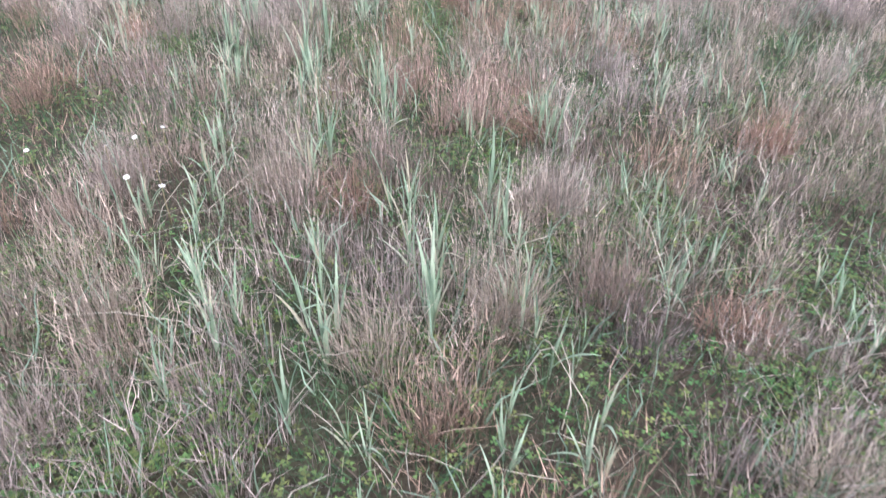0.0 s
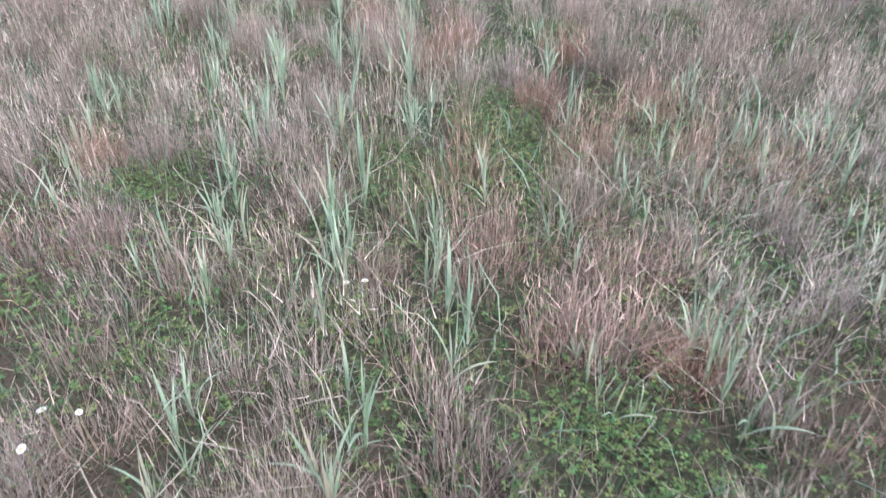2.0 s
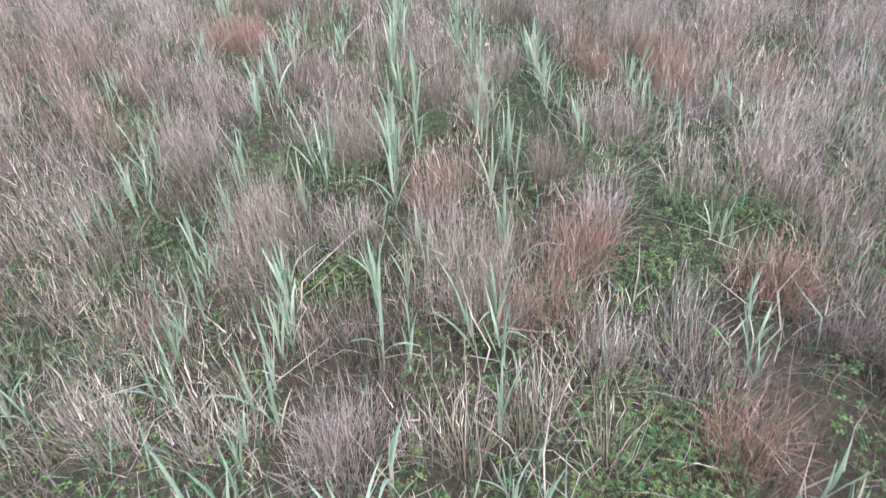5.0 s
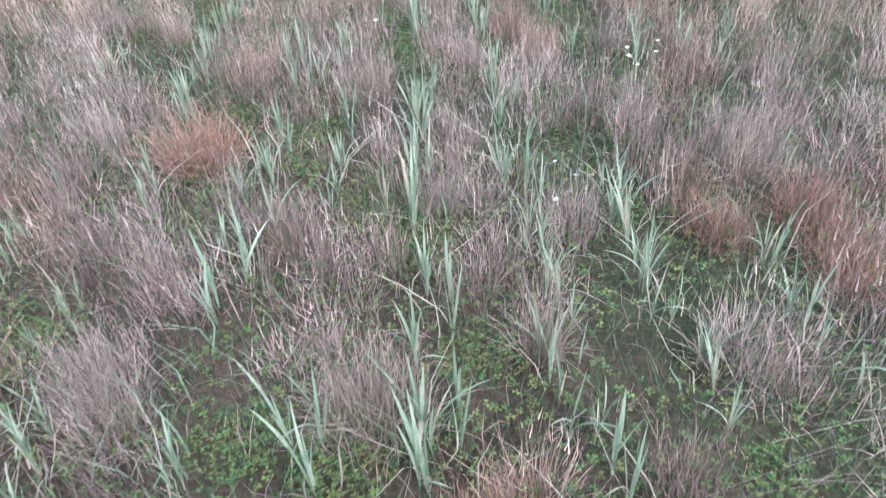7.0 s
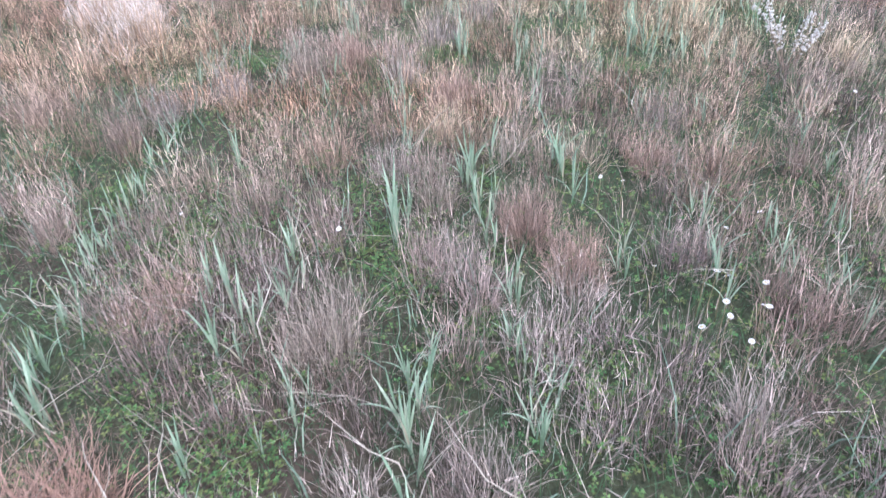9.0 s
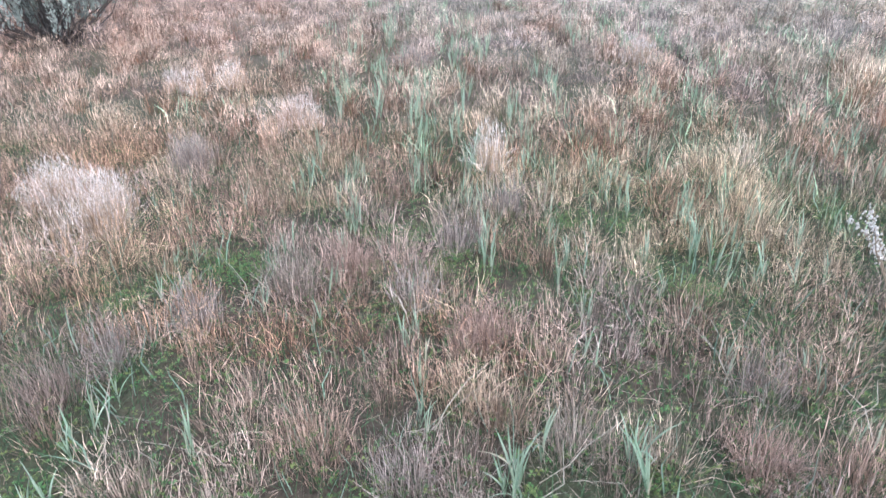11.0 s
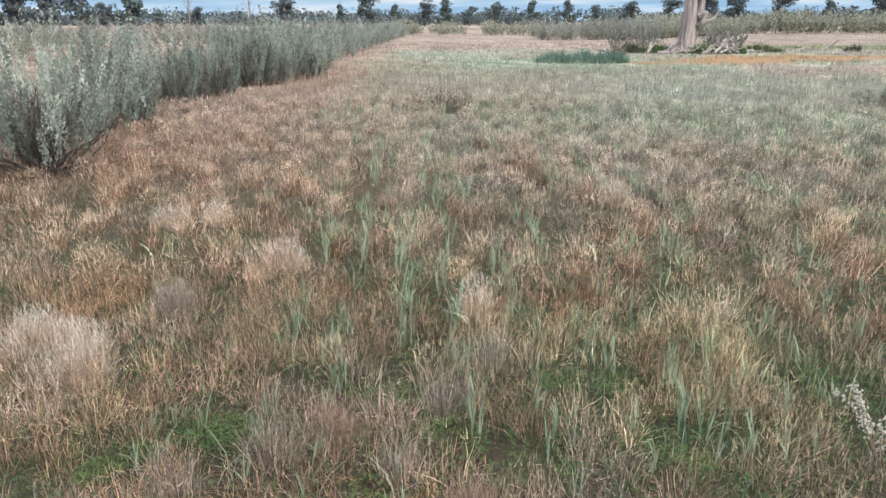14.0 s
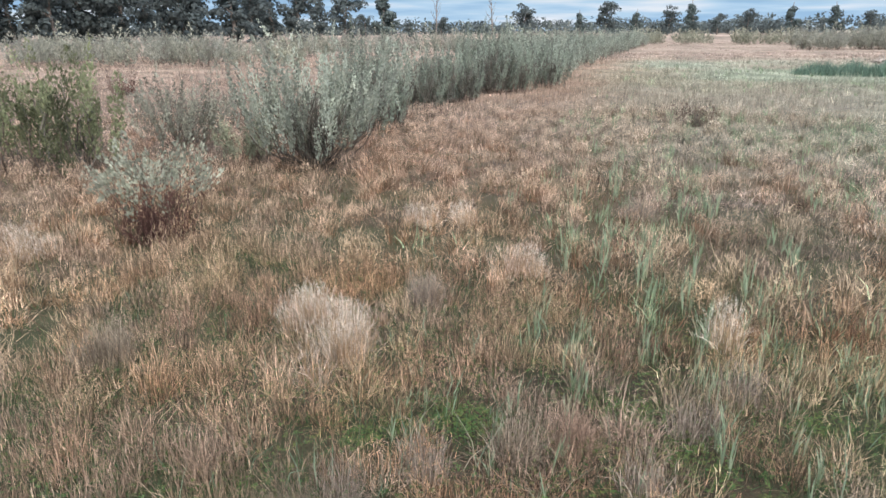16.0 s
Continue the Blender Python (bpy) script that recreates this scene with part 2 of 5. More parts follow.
CLUMPS_C = [(-0.44, 4.86, 0.29), (-0.79, 4.86, 0.41), (-1.13, 4.86, 0.2), (1.33, 4.87, 0.27), (-1.88, 4.93, 0.18), (0.64, 4.95, 0.18), (1.65, 4.96,
    0.19), (0.22, 4.98, 0.3), (-0.45, 5.01, 0.18), (-2.06, 5.1, 0.2), (0.82, 5.12, 0.18), (-1.5, 5.2, 0.23), (-1.18, 5.22, 0.35), (-0.58, 5.43, 0.42),
    (-0.91, 5.49, 0.37), (0.89, 5.51, 0.18), (-1.59, 5.57, 0.18), (0.17, 5.57, 0.18), (-1.26, 5.58, 0.27), (-0.92, 5.82, 0.28), (-2.19, 5.89, 0.18),
    (-1.71, 5.91, 0.31), (-0.59, 5.92, 0.32), (0.18, 6.02, 0.19), (-2.17, 6.08, 0.27), (-1.78, 6.32, 0.25), (-2.24, 6.32, 0.3), (-1.46, 6.4, 0.42),
    (-1.1, 6.43, 0.42), (-0.7, 6.46, 0.42)]
CLUMPS_D = [(-1.13, 6.58, 0.35), (-0.79, 6.75, 0.3), (-2.51, 6.86, 0.18), (-0.37, 6.9, 0.2), (-1.24, 7.0, 0.4), (0.32, 7.0, 0.25), (-0.05, 7.06,
    0.28), (-2.89, 7.06, 0.19), (-1.96, 7.08, 0.39), (-1.29, 7.17, 0.25), (-0.84, 7.22, 0.18), (-0.55, 7.23, 0.24), (-2.08, 7.24, 0.18), (-0.94, 7.39,
    0.26), (-1.41, 7.5, 0.42), (-0.61, 7.52, 0.36), (-2.6, 7.52, 0.18), (-0.14, 7.54, 0.25), (-1.03, 7.65, 0.39), (-2.64, 7.67, 0.18), (-2.2, 7.7,
    0.18), (-1.5, 7.79, 0.36), (-0.68, 7.81, 0.27), (-2.12, 7.84, 0.33), (-1.82, 7.85, 0.18), (-1.11, 7.94, 0.36), (-2.21, 8.11, 0.18), (-0.03, 8.13,
    0.18), (-1.55, 8.14, 0.29), (-2.72, 8.19, 0.33)]
CLUMPS_E = [(-1.98, 8.35, 0.18), (-2.84, 8.37, 0.2), (-1.61, 8.41, 0.36), (-1.21, 8.42, 0.27), (-1.63, 8.58, 0.19), (-1.26, 8.62, 0.18), (-3.46, 8.65,
    0.18), (-2.95, 8.65, 0.18), (-2.22, 8.7, 0.18), (-2.36, 8.71, 0.4), (-2.48, 8.89, 0.18), (-2.17, 8.91, 0.18), (-3.02, 8.93, 0.19), (-1.35, 9.02,
    0.21), (-0.18, 9.1, 0.18), (-2.22, 9.13, 0.18), (-3.09, 9.15, 0.18), (-0.58, 9.18, 0.22), (-0.95, 9.23, 0.18), (-1.84, 9.3, 0.42), (-0.34, 9.31,
    0.18), (-3.1, 9.38, 0.21), (-1.48, 9.39, 0.22), (-1.85, 9.44, 0.23), (-0.13, 9.5, 0.18), (-0.61, 9.57, 0.18), (-1.55, 9.66, 0.22), (-2.76, 9.85,
    0.18), (-1.16, 9.87, 0.3), (-3.19, 9.88, 0.18)]
CLUMPS_F = [(-1.58, 9.92, 0.33), (0.06, 10.04, 0.18), (-1.97, 10.05, 0.22), (-0.43, 10.22, 0.19), (-0.83, 10.58, 0.18), (-1.35, 10.62, 0.18), (-2.16,
    10.71, 0.18), (-2.58, 10.72, 0.19), (-3.46, 10.82, 0.19), (-2.91, 10.83, 0.27), (-3.36, 10.95, 0.19), (-2.62, 11.09, 0.22), (-1.44, 11.16, 0.19),
    (-1.0, 11.17, 0.19), (-3.59, 11.24, 0.18), (-0.71, 11.3, 0.36), (-1.47, 11.32, 0.2), (-0.34, 11.32, 0.26), (-1.88, 11.34, 0.28), (-0.53, 11.38,
    0.27), (-0.2, 11.42, 0.27), (-0.68, 11.47, 0.4), (-1.89, 11.52, 0.21), (-0.55, 11.53, 0.18), (-2.68, 11.57, 0.18), (-1.51, 11.69, 0.25), (-2.72,
    11.75, 0.18), (-2.74, 11.89, 0.3), (-2.83, 12.0, 0.23), (-1.03, 12.08, 0.19)]
CLUMPS_G = [(-2.06, 12.19, 0.28), (-3.13, 12.2, 0.32), (-1.08, 12.22, 0.19), (-2.43, 12.31, 0.24), (0.11, 12.34, 0.23), (-1.71, 12.39, 0.28), (-3.18,
    12.4, 0.26), (-1.21, 12.44, 0.2), (0.61, 12.47, 0.19), (0.53, 12.71, 0.32), (-2.25, 13.24, 0.37), (-2.62, 13.32, 0.42), (0.98, 13.35, 0.18),
    (0.56, 13.41, 0.27), (-1.83, 13.48, 0.27), (-1.9, 13.72, 0.23), (-2.69, 13.74, 0.39), (-3.43, 13.77, 0.26), (-3.11, 13.81, 0.36), (-0.21, 14.41,
    0.21), (-1.48, 14.46, 0.3), (-2.65, 15.76, 0.42), (-4.69, 15.8, 0.21), (-2.37, 16.16, 0.35), (-3.92, 16.16, 0.28), (1.36, 16.16, 0.32), (-2.42,
    16.31, 0.34), (1.97, 16.47, 0.26), (-3.63, 16.78, 0.37), (-1.29, 17.01, 0.36)]
CLUMPS_H = [(-3.88, 18.0, 0.25), (-2.88, 14.58, 0.26), (-2.08, 12.63, 0.26), (-3.76, 17.44, 0.26), (-4.1, 19.36, 0.26), (-3.4, 19.96, 0.26), (-3.09, 18.15, 0.26), (-3.43, 15.42, 0.26),
    (-2.39, 14.62, 0.26), (-2.78, 16.67, 0.26), (-3.2, 14.51, 0.26), (-1.27, 17.46, 0.26), (-1.63, 14.85, 0.26), (0.03, 16.1, 0.26), (-0.67, 14.58, 0.26)]
CLUMPS = CLUMPS_A + CLUMPS_B + CLUMPS_C + CLUMPS_D + CLUMPS_E + CLUMPS_F + CLUMPS_G + CLUMPS_H
RUST = [(1.03, 2.15, 0.12), (-0.24, 2.78, 0.12), (1.52, 3.37, 0.18), (0.46, 3.4, 0.15), (-0.07, 3.64, 0.3), (0.23, 3.86, 0.25), (-1.75, 4.5, 0.15),
    (0.09, 5.19, 0.12), (-0.39, 5.62, 0.15), (0.28, 5.91, 0.2), (-0.32, 5.97, 0.18), (-0.93, 6.29, 0.14), (0.06, 7.46, 0.2), (0.51, 7.55, 0.15),
    (-0.33, 7.64, 0.18), (0.08, 7.74, 0.2), (-2.5, 7.87, 0.22), (-2.6, 8.04, 0.25), (-2.64, 8.77, 0.2), (-1.16, 9.16, 0.2), (-1.33, 9.41, 0.2),
    (-0.77, 10.05, 0.2), (-1.8, 10.68, 0.2), (-2.49, 11.22, 0.2), (-3.42, 11.43, 0.28), (-5.31, 11.73, 0.3), (-3.53, 11.86, 0.25), (-2.64, 12.38,
    0.25), (-4.07, 13.17, 0.3), (-4.27, 13.48, 0.25)]
STRAW = [(1.07, 1.55, 0.15), (-0.08, 1.98, 0.15), (-0.89, 2.07, 0.1), (0.3, 2.15, 0.17), (-0.55, 2.81, 0.2),
    (-0.74, 4.25, 0.14), (0.44, 4.39, 0.3), (-0.63, 5.6, 0.2), (-1.47, 5.86, 0.2), (-0.79, 5.88, 0.15), (-1.58, 6.05, 0.18), (-2.07, 6.43, 0.12),
    (-1.33, 6.6, 0.2), (0.94, 6.67, 0.5), (-0.89, 6.97, 0.08), (-0.14, 8.09, 0.2), (-1.93, 8.62, 0.2), (-1.74, 9.58, 0.1), (-1.45, 10.07, 0.15),
    (-5.53, 10.82, 0.25), (-2.79, 11.02, 0.12), (-4.49, 11.86, 0.35), (-4.76, 11.9, 0.25), (-8.28, 12.16, 0.3), (-1.94, 12.79, 0.15), (-3.66, 13.61,
    0.3), (-5.18, 14.82, 0.35), (-0.63, 16.22, 0.2)]
MAUVE = [(-0.85, 1.71, 0.18), (0.55, 2.78, 0.25), (-1.22, 2.87, 0.2), (-1.51, 4.55, 0.18), (-0.98, 5.03, 0.2), (-1.21, 5.99, 0.15), (-2.23, 6.6,
    0.2), (-3.06, 7.04, 0.12), (-0.84, 7.63, 0.15), (-1.36, 7.67, 0.1), (-1.35, 8.17, 0.12), (-1.56, 9.13, 0.12), (-3.86, 9.34, 0.2), (-1.97, 9.81,
    0.12), (-3.37, 10.31, 0.1), (-0.68, 10.42, 0.15), (-3.16, 10.66, 0.15), (-2.15, 10.95, 0.12), (-2.04, 11.58, 0.15), (-1.8, 12.07, 0.15), (-4.13,
    12.65, 0.25), (-3.14, 15.94, 0.25)]
BROWN = [(0.62, 2.33, 0.2), (-0.52, 6.49, 0.16), (-1.85, 7.36, 0.18), (-0.42, 7.96, 0.16), (-2.17, 9.36, 0.15), (-2.49, 9.43, 0.15), (-3.51, 10.01,
    0.2)]
CLOVER_A = [(-0.71, 1.57, 0.25), (-0.51, 1.72, 0.25), (1.11, 1.92, 0.2), (0.01, 2.0, 0.2), (-1.2, 2.29, 0.3), (1.44, 2.41, 0.25), (0.49, 2.53, 0.1),
    (0.87, 2.83, 0.3), (0.39, 2.96, 0.2), (0.23, 3.22, 0.25), (-0.55, 3.56, 0.15), (-1.62, 3.56, 0.15), (-1.46, 4.28, 0.3), (-0.43, 4.42, 0.3),
    (-0.01, 4.46, 0.35), (-1.34, 4.51, 0.12), (-1.04, 4.56, 0.1), (-0.58, 4.68, 0.2), (0.58, 4.79, 0.2), (0.22, 4.81, 0.12), (-0.05, 4.83, 0.3),
    (-0.1, 5.03, 0.3), (-0.17, 5.26, 0.22), (-2.03, 5.63, 0.1), (-0.41, 5.73, 0.15), (-1.72, 5.73, 0.12), (-1.15, 5.74, 0.2), (-0.08, 5.92, 0.28),
    (-0.82, 5.93, 0.2), (-0.61, 6.23, 0.1)]
CLOVER_B = [(0.31, 6.34, 0.15), (0.08, 6.38, 0.2), (-1.37, 6.48, 0.2), (-1.68, 6.48, 0.2), (-0.27, 6.61, 0.13), (-2.57, 6.74, 0.25), (-1.08, 6.92,
    0.18), (-2.3, 7.39, 0.15), (-1.34, 7.4, 0.2), (-1.51, 7.56, 0.18), (-1.67, 7.63, 0.18), (-2.28, 7.64, 0.15), (-2.52, 7.68, 0.1), (-1.68, 7.84,
    0.12), (-2.02, 7.9, 0.15), (-2.11, 8.14, 0.25), (-2.51, 8.32, 0.15), (-2.15, 8.44, 0.08), (-0.99, 8.6, 0.15), (-2.23, 8.72, 0.1), (-1.45, 8.84,
    0.1), (-1.74, 9.02, 0.15), (-1.89, 9.18, 0.2), (-2.7, 9.3, 0.3), (-2.97, 9.47, 0.1), (-3.24, 9.53, 0.2), (-2.07, 9.64, 0.2), (-1.55, 9.73, 0.15),
    (-1.14, 9.93, 0.1), (-2.28, 10.78, 0.15)]
CLOVER_C = [(-3.59, 10.8, 0.15), (-3.13, 11.16, 0.25), (-0.8, 11.22, 0.15), (-2.05, 11.28, 0.07), (-2.31, 11.68, 0.2), (-1.38, 11.91, 0.15), (-2.18,
    12.74, 0.12)]
CLOVER_D = [(-2.5, 11.66, 0.16), (-3.28, 11.18, 0.2), (-3.06, 11.2, 0.16), (-3.59, 10.77, 0.14), (-2.03, 11.36, 0.2), (-1.47, 11.93, 0.18), (-1.09, 11.93, 0.18), (-0.92, 11.27, 0.18), (-0.82, 11.14, 0.16), (0.09, 12.22, 0.18), (-1.69, 10.97, 0.12), (-1.38, 11.08, 0.12), (-3.47, 10.96, 0.14), (-2.48, 11.23, 0.12), (-1.84, 11.22, 0.12)]
CLOVER_D += [(-2.02, 5.94, 0.12), (-1.04, 3.4, 0.14), (-1.94, 9.34, 0.12)]
CLOVER = CLOVER_A + CLOVER_B + CLOVER_C + CLOVER_D
DAISIES = [(-0.97, 2.58), (-0.86, 2.59), (-0.88, 2.62), (-1.44, 2.79), (-1.17, 2.85), (-1.07, 2.89), (-1.08, 2.99), (-1.01, 3.01), (-0.4, 3.43),
    (-0.46, 3.45), (-0.49, 3.52), (-0.44, 3.54), (-0.9, 7.51), (-0.84, 7.69), (-0.78, 7.71), (-0.92, 7.72), (-0.61, 8.66), (-0.75, 8.7), (-0.65, 8.78), (-0.66, 8.82), (-0.55, 8.8), (-0.52, 8.84),
    (-0.7, 8.98), (-0.67, 8.96), (-0.64, 8.95), (-0.51, 8.95), (-0.87, 8.98), (-2.02, 9.1), (-2.71, 9.18), (-0.59, 9.25), (-0.45, 9.37), (-0.94, 9.6), (-1.03, 9.62), (0.06, 10.29), (0.22, 10.51), (0.1, 10.55)]

STRAW_C, RUST_C, MAUVE_C, BROWN_C = (0.48, 0.40, 0.305), (0.37, 0.245, 0.165), (0.37, 0.305, 0.27), (0.31, 0.24, 0.19)
DRIFTS = [(-2.05, 5.6, 0.6), (-1.25, 5.5, 0.5), (-0.75, 5.65, 0.35), (-2.3, 8.35, 0.5), (-1.6, 8.3, 0.4), (-0.5, 3.0, 0.5), (0.2, 3.05, 0.4)]
GREEN_C, PINK_C, ORANGE_C = (0.385, 0.425, 0.345), (0.46, 0.37, 0.32), (0.38, 0.245, 0.14)


def step(e0, e1, v):
    t = np.clip((v - e0) / (e1 - e0), 0, 1)
    return t * t * (3 - 2 * t)


def spot(x, y, cx, cy, rx, ry, turn=0.0, seed=3):
    """1 inside a patch with a ragged edge, 0 outside."""
    c, s = math.cos(turn), math.sin(turn)
    u, v = (x - cx) * c + (y - cy) * s, -(x - cx) * s + (y - cy) * c
    r = np.sqrt((u / rx) ** 2 + (v / ry) ** 2) + (value_noise(x, y, max(rx, ry) * 0.18, seed) - 0.5) * 0.9
    return 1 - step(0.75, 1.15, r)


def bare_patch(x, y):
    """The bare orange ground before the dead tree."""
    return spot(x, y, 12.0, 52.0, 9.5, 4.0, 0.55)


def hedge_edge(y):
    """x of the foot of the shrub hedge."""
    return np.interp(y, [9, 14, 17, 22.5, 25.8, 29.7, 33.4, 37.6, 50, 70, 130], [-6.6, -7.4, -8.0, -9.7, -10.0, -9.75, -9.4, -10.3, -12.2, -14.7, -22.5])


def field_tint(x, y, g):
    """Colour of the dry growth at a place: straw, rust, mauve and brown in drifts, greener further right and ahead."""
    x, y = np.asarray(x, float), np.asarray(y, float)
    n = len(x)
    a, b, c = value_noise(x, y, 0.7, 11), value_noise(x, y, 0.45, 5), value_noise(x, y, 2.6, 8)
    col = np.tile(np.array(MAUVE_C), (n, 1))

    def lay(colour, w):
        nonlocal col
        col = col * (1 - w[:, None]) + np.array(colour) * w[:, None]
    lay(STRAW_C, step(0.45, 0.7, a) * 0.8)
    lay(BROWN_C, step(0.6, 0.75, b) * 0.8)
    left = step(-0.5, -4.5, x + 0.12 * (y - 8)) * step(8, 11, y)
    lay(RUST_C, np.clip(step(0.62, 0.8, 1 - a) * 0.7 + left * step(0.3, 0.6, c) * 0.6, 0, 0.9))
    lay((0.43, 0.31, 0.235), step(8.5, 11, y) * step(20, 14, y) * (0.25 + 0.4 * step(0.35, 0.65, c)) * (0.35 + 0.65 * step(2, -3, x)))
    lay((0.43, 0.33, 0.29), step(5, 7, y) * step(12, 9, y) * 0.4)
    lay(GREEN_C, step(13, 17, y) * step(-2, 2, x) * 0.5)
    for px, py, pr in DRIFTS:
        lay((0.285, 0.22, 0.18), spot(x, y, px, py, pr, pr * 0.8, 0.0, 13) * 0.8)
    lay((0.37, 0.2, 0.12), step(9, 11, y) * step(24, 16, y) * step(0.46, 0.7, value_noise(x, y, 0.5, 47)) * (0.5 + 0.35 * step(1, -2, x)))
    lay((0.36, 0.3, 0.285), step(9, 11, y) * step(30, 20, y) * step(0.6, 0.8, value_noise(x, y, 0.5, 57)) * 0.8)
    lay((0.56, 0.47, 0.33), step(9, 11, y) * step(24, 16, y) * step(0.62, 0.82, value_noise(x, y, 0.45, 67)) * 0.8)
    lay((0.42, 0.3, 0.22), left * 0.4)
    for px, py, pr in RUST:
        if pr >= 0.24:
            lay((0.37, 0.25, 0.2), spot(x, y, px, py, pr * 1.5, pr * 1.5, 0.0, 9) * 0.75)
    far = step(14, 24, y)
    lay(PINK_C, far * 0.45)
    lay(GREEN_C, far * np.clip(step(0.3, 0.7, value_noise(x, y, 5.0, 21)) * 0.55 + 0.4, 0, 1) * step(-7.5, -3.5, x + 0.16 * (y - 20)) * step(75, 55, y))
    lay((0.24, 0.29, 0.2), spot(x, y, -3, 42, 8, 9) * 0.2)
    behind = step(0.5, 3.0, hedge_edge(y) - x)
    lay((0.40, 0.315, 0.265), behind * 0.8)
    lay(PINK_C, step(58, 72, y - 0.2 * x) * 0.9)
    lay(PINK_C, spot(x, y, 16, 41, 9, 5) * 0.85)
    lay((0.22, 0.26, 0.13), spot(x, y, 26, 72, 16, 6, 0.1) * 0.8)
    lay(ORANGE_C, bare_patch(x, y) * 0.95)
    lay((0.4, 0.29, 0.2), step(8.5, 10.5, y) * step(20, 14, y) * 0.15)
    ripe = (step(9, 10.5, y) * step(17, 13, y))[:, None]
    col = col * (1 - ripe * np.array((0.0, 0.015, 0.09)))
    return col * np.exp(g.normal(-0.03, 0.2, n))[:, None]


# ---- ground and sky ----
def build_ground():
    cx, cy = -1.5, 8.0
    rad = np.concatenate([np.linspace(0.4, 20, 48), np.geomspace(20.6, 160, 64), np.geomspace(175, 4500, 14)])
    na = 220
    ang = np.arange(na) * 2 * np.pi / na
    x = np.concatenate([[cx], (cx + rad[:, None] * np.cos(ang)).ravel()])
    y = np.concatenate([[cy], (cy + rad[:, None] * np.sin(ang)).ravel()])
    z = (value_noise(x, y, 0.9, 2) - 0.5) * 0.03 + (value_noise(x, y, 9, 4) - 0.5) * 0.04
    k = np.arange(na)
    f = [np.stack([np.zeros(na, int), 1 + k, 1 + (k + 1) % na], 1)]
    for i in range(len(rad) - 1):
        p, q = 1 + i * na + k, 1 + i * na + (k + 1) % na
        f += [np.stack([p, p + na, q + na], 1), np.stack([p, q + na, q], 1)]
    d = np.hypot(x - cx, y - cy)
    # soil tint darkened for shade between tussocks, easing off with distance
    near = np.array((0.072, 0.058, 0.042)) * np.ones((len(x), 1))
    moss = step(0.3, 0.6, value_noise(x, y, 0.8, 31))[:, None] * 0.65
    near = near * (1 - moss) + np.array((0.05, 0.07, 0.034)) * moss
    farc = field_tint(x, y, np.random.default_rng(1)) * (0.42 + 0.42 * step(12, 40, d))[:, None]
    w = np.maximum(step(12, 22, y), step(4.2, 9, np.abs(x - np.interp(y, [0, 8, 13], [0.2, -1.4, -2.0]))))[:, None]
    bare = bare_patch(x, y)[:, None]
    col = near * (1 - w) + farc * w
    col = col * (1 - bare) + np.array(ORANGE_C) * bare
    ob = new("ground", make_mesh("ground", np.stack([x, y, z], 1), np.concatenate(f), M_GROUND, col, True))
    tagged(ob, "flat paddock soil with moss, litter and dry pasture", "ground", kind="structure")


def build_sky():
    n, v, f = 96, [], []
    for i in range(n):
        a = 2 * math.pi * i / n
        for z, r in ((-20, 2600), (350, 2600), (900, 2300)):
            v.append((r * math.cos(a), r * math.sin(a), z))
    for i in range(n):
        p, q = i * 3, (i + 1) % n * 3
        for k in (0, 1):
            f += [(p + k, q + k, q + k + 1), (p + k, q + k + 1, p + k + 1)]
    ob = new("backdrop", make_mesh("cloud_bank", v, f, M_CLOUD, None, True))
    tagged(ob, "pale blue sky with long white cloud streaks", "sky", kind="structure")


build_ground()
build_sky()


# ---- dry grass ----
def tussock_blades(x, y, r, count, h, tint, g, width=0.0032, levels=(0.0, 0.5, 1.0), loose=0.3, splay=0.14, spread=0.3, wobble=0.15, short=0.3):
    """Blades of one or many tussocks; x, y, r, h are per tussock, count blades in each."""
    m = len(x)
    idx = np.repeat(np.arange(m), count)
    n = len(idx)
    a, q = g.uniform(0, 2 * np.pi, n), np.sqrt(g.uniform(0, 1, n))
    base = np.stack([x[idx] + np.cos(a) * q * r[idx], y[idx] + np.sin(a) * q * r[idx], np.zeros(n) - 0.005], 1)
    hh = h[idx] * g.uniform(short, 1.12, n) * (1 - 0.25 * q)
    wind = g.normal(0, 0.06, m)[idx]
    lean = np.abs(q * splay + g.normal(0, wobble, n) + wind)
    curl = np.where(g.uniform(0, 1, n) < loose, g.uniform(0.3, 0.95, n), g.normal(0.03, 0.12, n))
    hh = np.where(curl > 0.35, hh * 0.75, hh)
    az = a + g.normal(0, 0.8, n)
    w = width * g.uniform(0.6, 1.5, n) * np.where(curl > 0.35, 1.3, 1.0)
    return blade_arrays(base, hh, az, lean, curl, w, tint[idx] * np.clip(np.exp(g.normal(-0.08, spread, n)), 0.3, 2.0)[:, None], levels)


def seed_fluff(x, y, r, count, h, tint, g, width=0.0022, long=0.05, lean=0.85, bright=(0.85, 1.45)):
    """Short pale side stalks and husks that fray the tops of tussocks."""
    m = len(x)
    idx = np.repeat(np.arange(m), count)
    n = len(idx)
    a, q = g.uniform(0, 2 * np.pi, n), np.sqrt(g.uniform(0, 1, n))
    rr = r[idx] * 1.25
    base = np.stack([x[idx] + np.cos(a) * q * rr, y[idx] + np.sin(a) * q * rr, h[idx] * g.uniform(0.5, 1.0, n) * (1 - 0.2 * q)], 1)
    col = tint[idx] * (g.uniform(*bright, n))[:, None]
    return blade_arrays(base, long * g.uniform(0.5, 1.6, n), g.uniform(0, 6.283, n), g.uniform(0.0, lean, n), g.normal(0, 0.3, n), width * g.uniform(0.7, 1.6, n), col, (0, 1.0))


